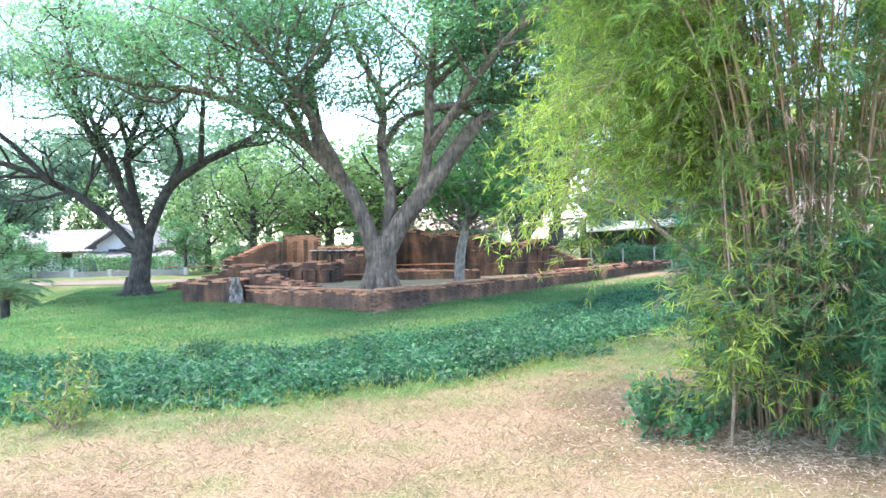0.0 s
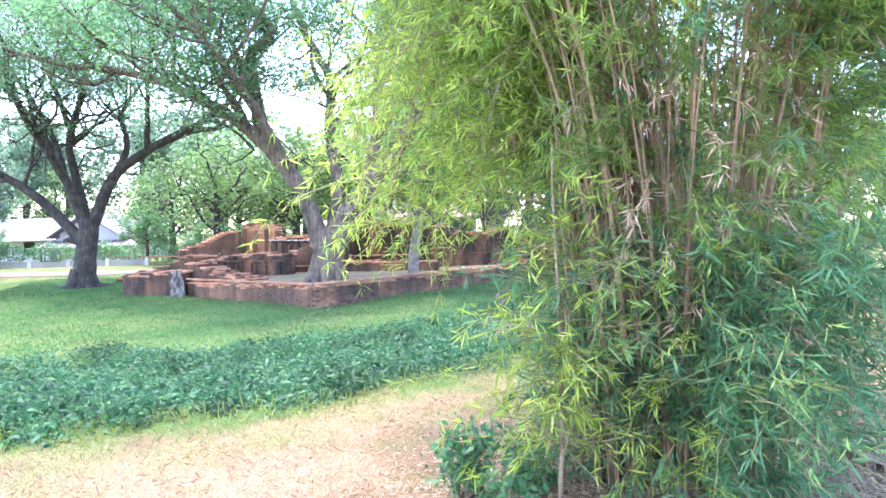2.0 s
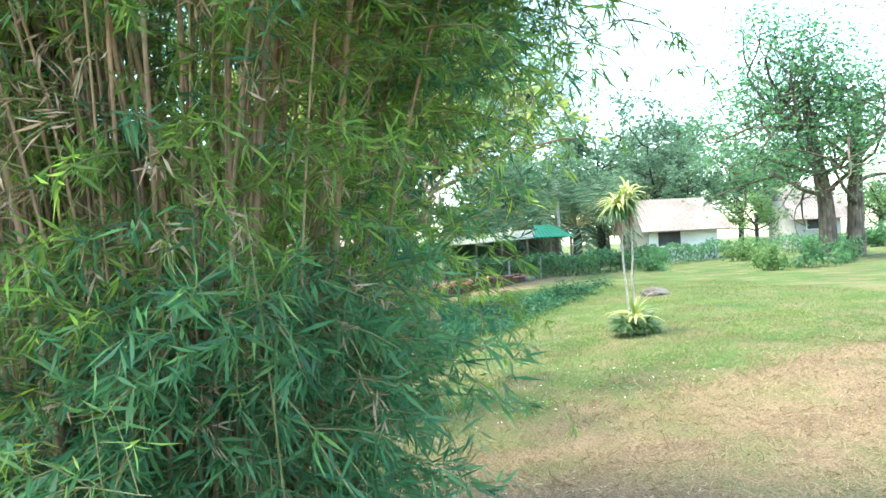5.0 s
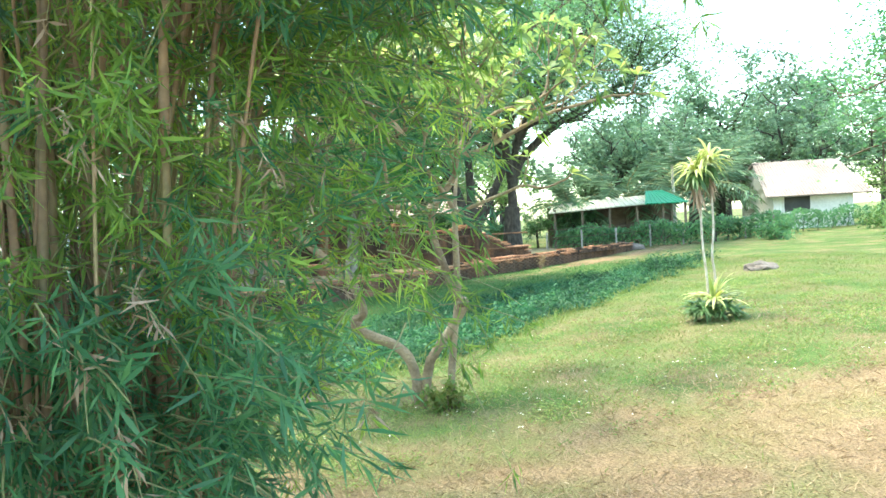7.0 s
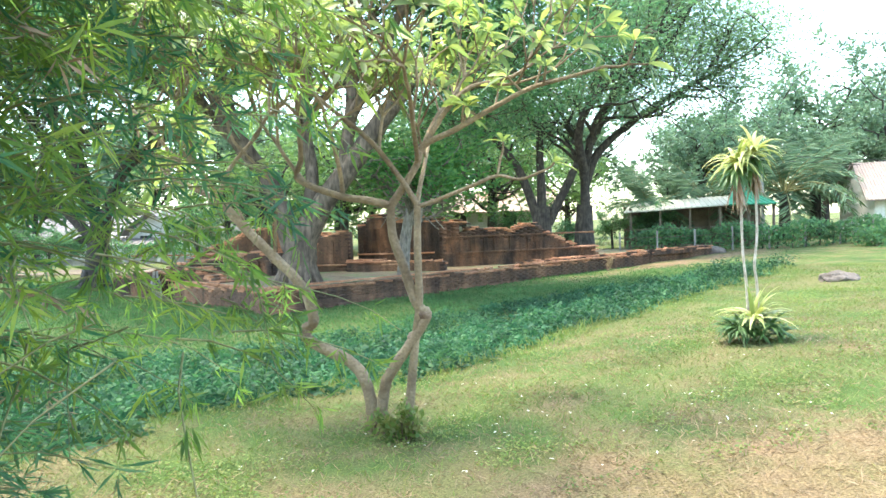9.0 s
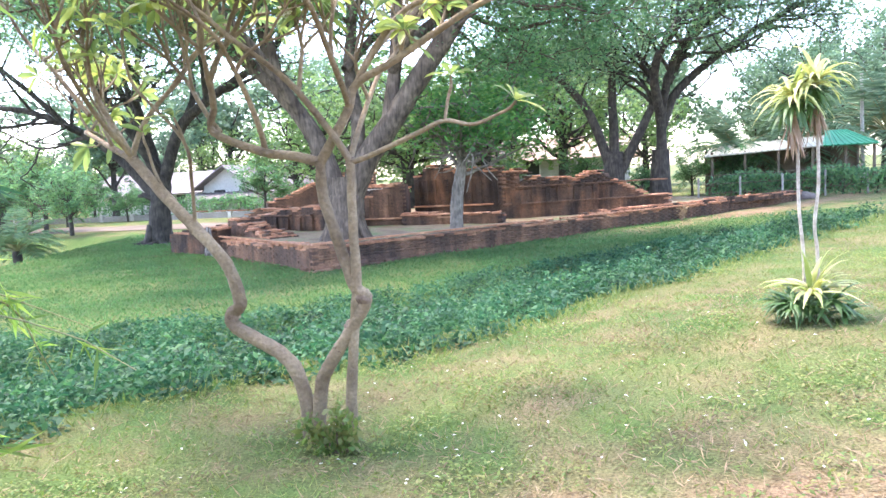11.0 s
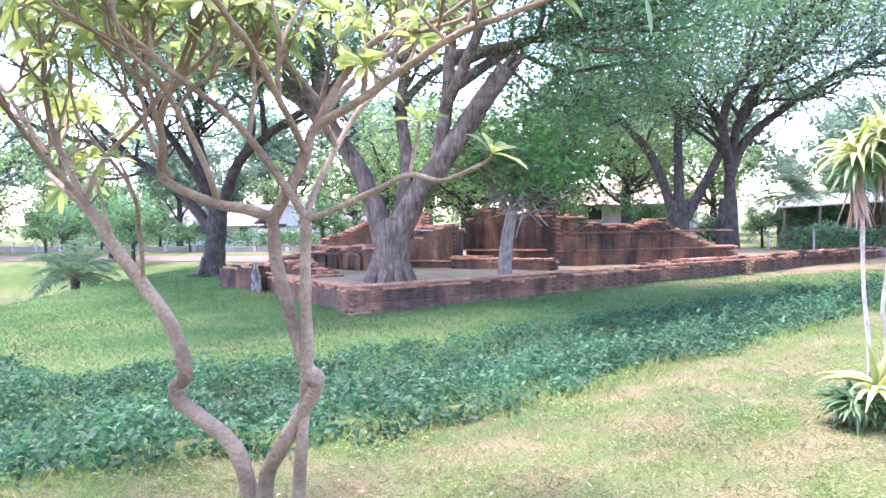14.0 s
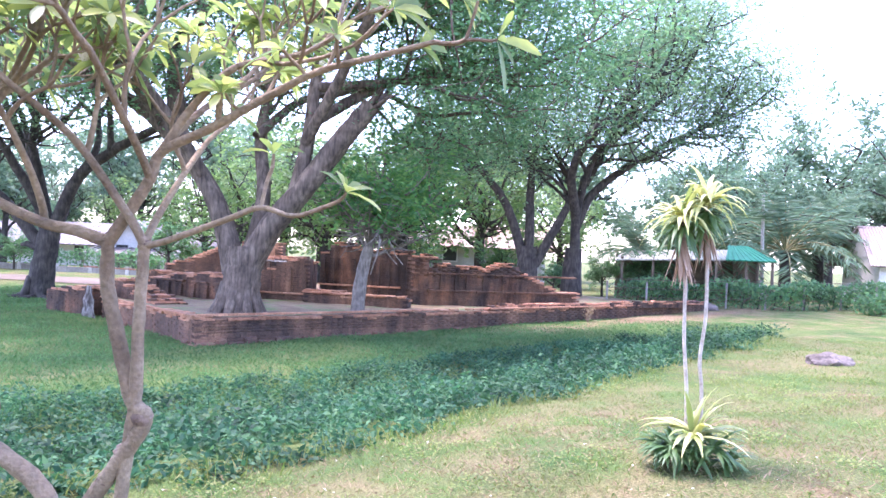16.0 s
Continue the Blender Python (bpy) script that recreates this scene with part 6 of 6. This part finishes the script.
def open_shed():
    o = thing("open_shed", (0, 0, 0), "open shed with cream and green sheet roofs on posts", "shed")
    slab_part("roof", [(8.0, 44.6, 1.78), (14.0, 44.6, 2.05), (14.1, 48.0, 2.55), (8.6, 48.0, 2.3)], 0.06, ROOF_CREAM, o, "cream sheet roof", 22)
    slab_part("roof", [(13.2, 44.4, 2.0), (15.6, 44.4, 2.0), (14.6, 46.5, 2.72), (13.7, 46.5, 2.72)], 0.05, ROOF_GREEN, o, "bright green sheet roof", 9)
    slab_part("roof", [(15.6, 44.4, 2.0), (15.6, 48.4, 2.0), (14.6, 46.5, 2.72), (14.6, 46.4, 2.72)], 0.05, ROOF_GREEN, o, "bright green sheet roof", 5)
    for x in (8.3, 9.8, 11.3, 12.8, 14.2, 15.4):
        for y in (44.8, 47.8):
            bm = bmesh.new()
            box(bm, (x, y, -0.6), (x + 0.12, y + 0.12, 1.95), 0.01)
            part("post", bm, WOOD, o)
    bm = bmesh.new()
    box(bm, (8.2, 48.0, -0.5), (15.5, 48.15, 2.1))
    part("back_wall", bm, WOOD, o, "dim board back wall")
    bm = bmesh.new()
    box(bm, (10.0, 46.0, 0.2), (12.6, 46.8, 0.28), 0.01)
    box(bm, (10.1, 46.1, -0.4), (10.2, 46.7, 0.2))
    box(bm, (12.4, 46.1, -0.4), (12.5, 46.7, 0.2))
    part("bench", bm, WOOD, o)


open_shed()


def hedge(pts, h, w, label, seed, n=3800):
    """A clipped hedge along a line."""
    rng = np.random.default_rng(seed)
    p = curve(pts, 12)
    i = rng.integers(0, len(p), n)
    c = p[i] + (p[(i + 1).clip(max=len(p) - 1)] - p[i]) * rng.random((n, 1))
    x, y = c[:, 0] + rng.normal(size=n) * w * 0.35, c[:, 1] + rng.normal(size=n) * w * 0.35
    z = land(x, y) + h * rng.random(n) ** 0.6 * (1 + 0.12 * np.sin(2.0 * x + seed))
    ln = rng.uniform(0.10, 0.26, n)
    o = thing("hedge", (0, 0, 0), label, "hedge")
    piece("leaves", leaf_mesh("leaves", np.stack([x, y, z], 1), rng.normal(size=(n, 3)), ln, ln * 0.5, DENSE, rng, 0.1), o)
    t = Tubes(4)
    for k in range(0, len(p), 2):
        zz = float(land(p[k, 0], p[k, 1]))
        t.add([(p[k, 0], p[k, 1], zz - 0.05), (p[k, 0] + 0.1, p[k, 1], zz + h * 0.7)], [0.03, 0.015])
    tagged(piece("stem_mass", t.mesh("stem_mass", BARK_DARK), o), kind="stuff")


hedge([(8.2, 41.5, 0), (12, 41.0, 0), (16, 41.5, 0), (20, 43.5, 0)], 1.15, 0.8, "clipped dark green hedge before the open shed", 1, 5200)
hedge([(19.5, 43.5, 0), (26, 47.0, 0), (34, 49.5, 0), (42, 52, 0)], 1.1, 0.8, "clipped dark green hedge before the white house", 2, 5200)
hedge([(-38, 45, 0), (-30, 46.0, 0), (-22, 46.5, 0), (-14, 45.5, 0)], 1.15, 1.0, "dark green hedge before the white houses", 3, 5200)


def fence():
    o = thing("wire_fence", (0, 0, 0), "wire fence on slim posts before the hedge", "fence")
    xs = np.arange(7.5, 19.6, 1.7)
    y = lambda x: 40.3 + 0.02 * (x - 8) ** 2
    for x in xs:
        z = float(land(x, y(x)))
        bm = bmesh.new()
        box(bm, (x - 0.04, y(x) - 0.04, z - 0.1), (x + 0.04, y(x) + 0.04, z + 1.1), 0.008)
        part("post", bm, GREY_WALL, o)
    for hgt in (0.4, 0.8, 1.18):
        t = Tubes(4)
        t.add([(x, y(x), float(land(x, y(x))) + hgt) for x in xs], [0.012] * len(xs))
        piece("wire", t.mesh("wire", WOOD), o)


fence()


def low_boundary_wall():
    o = thing("boundary_wall_1", (0, 0, 0), "low pale concrete boundary wall beyond the path", "wall", kind="structure")
    for k in range(14):
        x0 = -46 + k * 2.2
        bm = bmesh.new()
        z = float(land(x0, 42.5))
        box(bm, (x0, 42.5, z - 0.2), (x0 + 2.0, 42.62, z + 0.32))
        part("panel", bm, GREY_WALL, o)
        bm = bmesh.new()
        box(bm, (x0 + 2.0, 42.45, z - 0.2), (x0 + 2.2, 42.67, z + 0.42))
        part("post", bm, CONCRETE, o)


low_boundary_wall()


def path_strip():
    xs = np.linspace(-60, -12.5, 60)
    v, f = [], []
    for i, x in enumerate(xs):
        c = 37.0 + 0.06 * (x + 20) * 0.5
        for u in (-1.6, 0, 1.6):
            v.append((x, c + u, float(land(x, c + u)) + 0.03))
    for i in range(len(xs) - 1):
        for j in range(2):
            f.append([3 * i + j, 3 * i + 3 + j, 3 * i + 4 + j, 3 * i + 1 + j])
    me = mesh_from("path", v, f, surface("pale_path", [(0.10, 0.075, 0.052), (0.16, 0.125, 0.09)], 0.6, 8, 0.2, 0.95, 0.2))
    tagged(new("path", me), "pale sandy path crossing behind the lawn", "path", kind="structure")


path_strip()


def pond():
    m, n, l, b = nodes("pond_water")
    b.inputs["Base Color"].default_value = (0.10, 0.09, 0.06, 1)
    b.inputs["Roughness"].default_value = 0.08
    tc = n.new("ShaderNodeTexCoord")
    nz = n.new("ShaderNodeTexNoise")
    nz.inputs["Scale"].default_value = 3.0
    l.new(tc.outputs["Object"], nz.inputs["Vector"])
    bp = n.new("ShaderNodeBump")
    bp.inputs["Strength"].default_value, bp.inputs["Distance"].default_value = 0.4, 0.05
    l.new(nz.outputs["Fac"], bp.inputs["Height"])
    l.new(bp.outputs["Normal"], b.inputs["Normal"])
    v = [(-34, 12, -1.75), (-11, 12, -1.75), (-11, 34, -1.75), (-34, 34, -1.75)]
    tagged(new("water", mesh_from("water", v, [[0, 1, 2, 3]], m)), "still brown pond water below the lawn", "water", kind="structure")


pond()


def fan_palm(x, y, h, n, L, label, seed, trunk_h=0.4, mat=RAIN, r=0.16):
    """A palm with arching feather fronds."""
    rng = np.random.default_rng(seed)
    z = float(land(x, y))
    o = thing("palm", (x, y, z), label, "palm")
    t = Tubes(9)
    t.add([(0, 0, -0.15), (0.02, 0, trunk_h * 0.5), (0, 0, trunk_h)], [r * 1.2, r, r * 0.9], sides=10, lump=0.12, rng=rng)
    piece("trunk", t.mesh("trunk", BARK_DARK), o)
    for k in range(n):
        a = rng.uniform(0, 2 * math.pi)
        e = rng.uniform(0.15, 1.35)
        d = np.array([math.cos(a) * math.cos(e), math.sin(a) * math.cos(e), math.sin(e)])
        p = [np.array([0, 0, trunk_h])]
        for i in range(12):
            p.append(p[-1] + d * L * rng.uniform(0.95, 1.05) / 12)
            d = unit(d + np.array([0, 0, -0.13]))
        p = np.array(p)
        st = Tubes(4)
        st.add(p, np.linspace(0.02, 0.005, 13) * max(1, L / 2), sides=4)
        base, way, ln = [], [], []
        dd = np.gradient(p, axis=0)
        for i in range(3, 13):
            for _ in range(3):
                side = unit(np.cross(dd[i], [0, 0, 1.0]))
                for sg in (-1, 1):
                    base.append(p[i] + rng.normal(size=3) * 0.02 * L)
                    way.append(side * sg + unit(dd[i]) * 0.6 + np.array([0, 0, -0.3]))
                    ln.append(L * 0.26 * (1 - 0.5 * abs(i - 7) / 7))
        ln = np.array(ln)
        fr = piece("frond", leaf_mesh("frond", base, way, ln, ln * 0.10, mat, rng, 0.05), o)
        piece("stalk", st.mesh("stalk", TWIG), fr)


fan_palm(-15.6, 26.3, 2.4, 40, 1.8, "low feathery palm on the edge of the pond", 1, 1.25, RAIN)
fan_palm(17.6, 51.0, 6.0, 32, 4.4, "big feathery palm behind the hedge", 2, 2.6, HAZE_LEAF, 0.3)
fan_palm(13.0, 50.5, 6.0, 30, 4.2, "big feathery palm behind the hedge", 3, 2.0, HAZE_LEAF, 0.3)
fan_palm(20.2, 54.0, 6.0, 30, 4.2, "big feathery palm behind the hedge", 4, 2.8, HAZE_LEAF, 0.3)
fan_palm(9.8, 48.5, 5.0, 26, 3.4, "big feathery palm behind the shed", 5, 1.8, HAZE_LEAF, 0.25)


def twin_tree():
    rng = np.random.default_rng(44)
    t, tips = Tubes(9), []
    z = float(land(21.5, 30))
    for x, top in ((21.4, 20.8), (22.6, 23.0)):
        p = curve([(x, 30, z - 0.2), (x + 0.05, 30, z + 2.0), ((x + top) / 2, 30, z + 4.2), (top, 30, z + 6.4)], 5)
        t.add(p, np.linspace(0.36, 0.16, len(p)), sides=11, lump=0.06, rng=rng)
        for k in range(13):
            a = rng.uniform(0, 2 * math.pi)
            i = rng.integers(len(p) // 3, len(p))
            grow(rng, t, p[i], (math.cos(a) - 0.35, math.sin(a), rng.uniform(-0.1, 0.8)), rng.uniform(2.6, 4.2), 0.1, 2, tips, kids=3, n=5)
    tips = [q for q in tips if q[2] > 3.2]
    tree_of("shade_tree", t, BARK_GREY, foliage(rng, tips, 27, 0.18, DENSE, (0.55, 0.55, 0.5), 0.3, 0.5), "twin-trunked shade tree with large bright leaves")


twin_tree()


def utility_pole():
    o = thing("utility_pole", (0, 0, 0), "grey concrete utility pole carrying thin wires", "pole")
    t = Tubes(8)
    t.add([(16.2, 50.0, -0.5), (16.1, 50.0, 5.7)], [0.11, 0.08])
    piece("pole", t.mesh("pole", CONCRETE), o)
    for k, zz in enumerate((4.9, 4.6)):
        w = Tubes(4)
        s = np.linspace(0, 1, 14)
        w.add(np.stack([16.1 + 30 * s, 50 + 6 * s, zz + 0.5 * s - 1.0 * np.sin(np.pi * s)], 1), [0.018] * 14)
        piece("wire", w.mesh("wire", DARK), o)


utility_pole()


def boulder(x, y, r, label, seed):
    bm = bmesh.new()
    bmesh.ops.create_icosphere(bm, subdivisions=3, radius=1.0)
    for v in bm.verts:
        n = noise.noise(v.co * 1.4 + Vector((seed, 0, 0))) * 0.35 + noise.noise(v.co * 4 + Vector((0, seed, 0))) * 0.12
        v.co = Vector((v.co.x * 1.5, v.co.y, v.co.z * 0.55)) * r * (1 + n)
    me = bpy.data.meshes.new("rock")
    bm.to_mesh(me)
    bm.free()
    me.materials.append(STONE)
    ob = new("rock", me)
    ob.location = (x, y, float(land(x, y)) + r * 0.2)
    tagged(ob, label, "rock")


boulder(9.75, 18.3, 0.21, "grey boulder lying in the grass", 1)
boulder(11.6, 40.0, 0.4, "grey boulder at the end of the brick wall", 3)


def fallen_log():
    rng = np.random.default_rng(7)
    t = Tubes(9)
    t.add([(4.20, 7.45, 0.07), (4.19, 7.0, 0.09), (4.15, 6.6, 0.07), (4.17, 6.25, 0.06)], [0.045, 0.05, 0.045, 0.035], sides=10, lump=0.1, rng=rng)
    tagged(new("fallen_branch", t.mesh("fallen_branch", BARK_PALE)), "dead pale branch lying in the leaf litter", "branch")


fallen_log()
leafy_bush("shrub", 15.8, 24.5, 0.7, 0.8, 700, 0.14, PALE_LEAF, "yellow-green shrub on the grassy slope", 11)
leafy_bush("shrub", 17.4, 24.8, 0.9, 0.9, 700, 0.14, DENSE, "dark green shrub on the grassy slope", 12)
leafy_bush("shrub", 19.2, 25.6, 0.8, 0.7, 600, 0.14, DENSE, "dark green shrub on the grassy slope", 13)
leafy_bush("shrub", 24.8, 42.5, 1.1, 1.3, 800, 0.2, PALE_LEAF, "rounded bush before the hedge", 14)
leafy_bush("shrub", 31.0, 40.0, 1.3, 1.2, 900, 0.2, DENSE, "rounded bush on the slope", 15)
leafy_bush("shrub", 26.5, 38.0, 1.1, 0.9, 800, 0.18, DENSE, "rounded bush on the slope", 16)
leafy_bush("shrub", 18.6, 40.2, 1.1, 0.9, 700, 0.2, DENSE, "low dark bush beside the fence", 17)

lay_bricks()
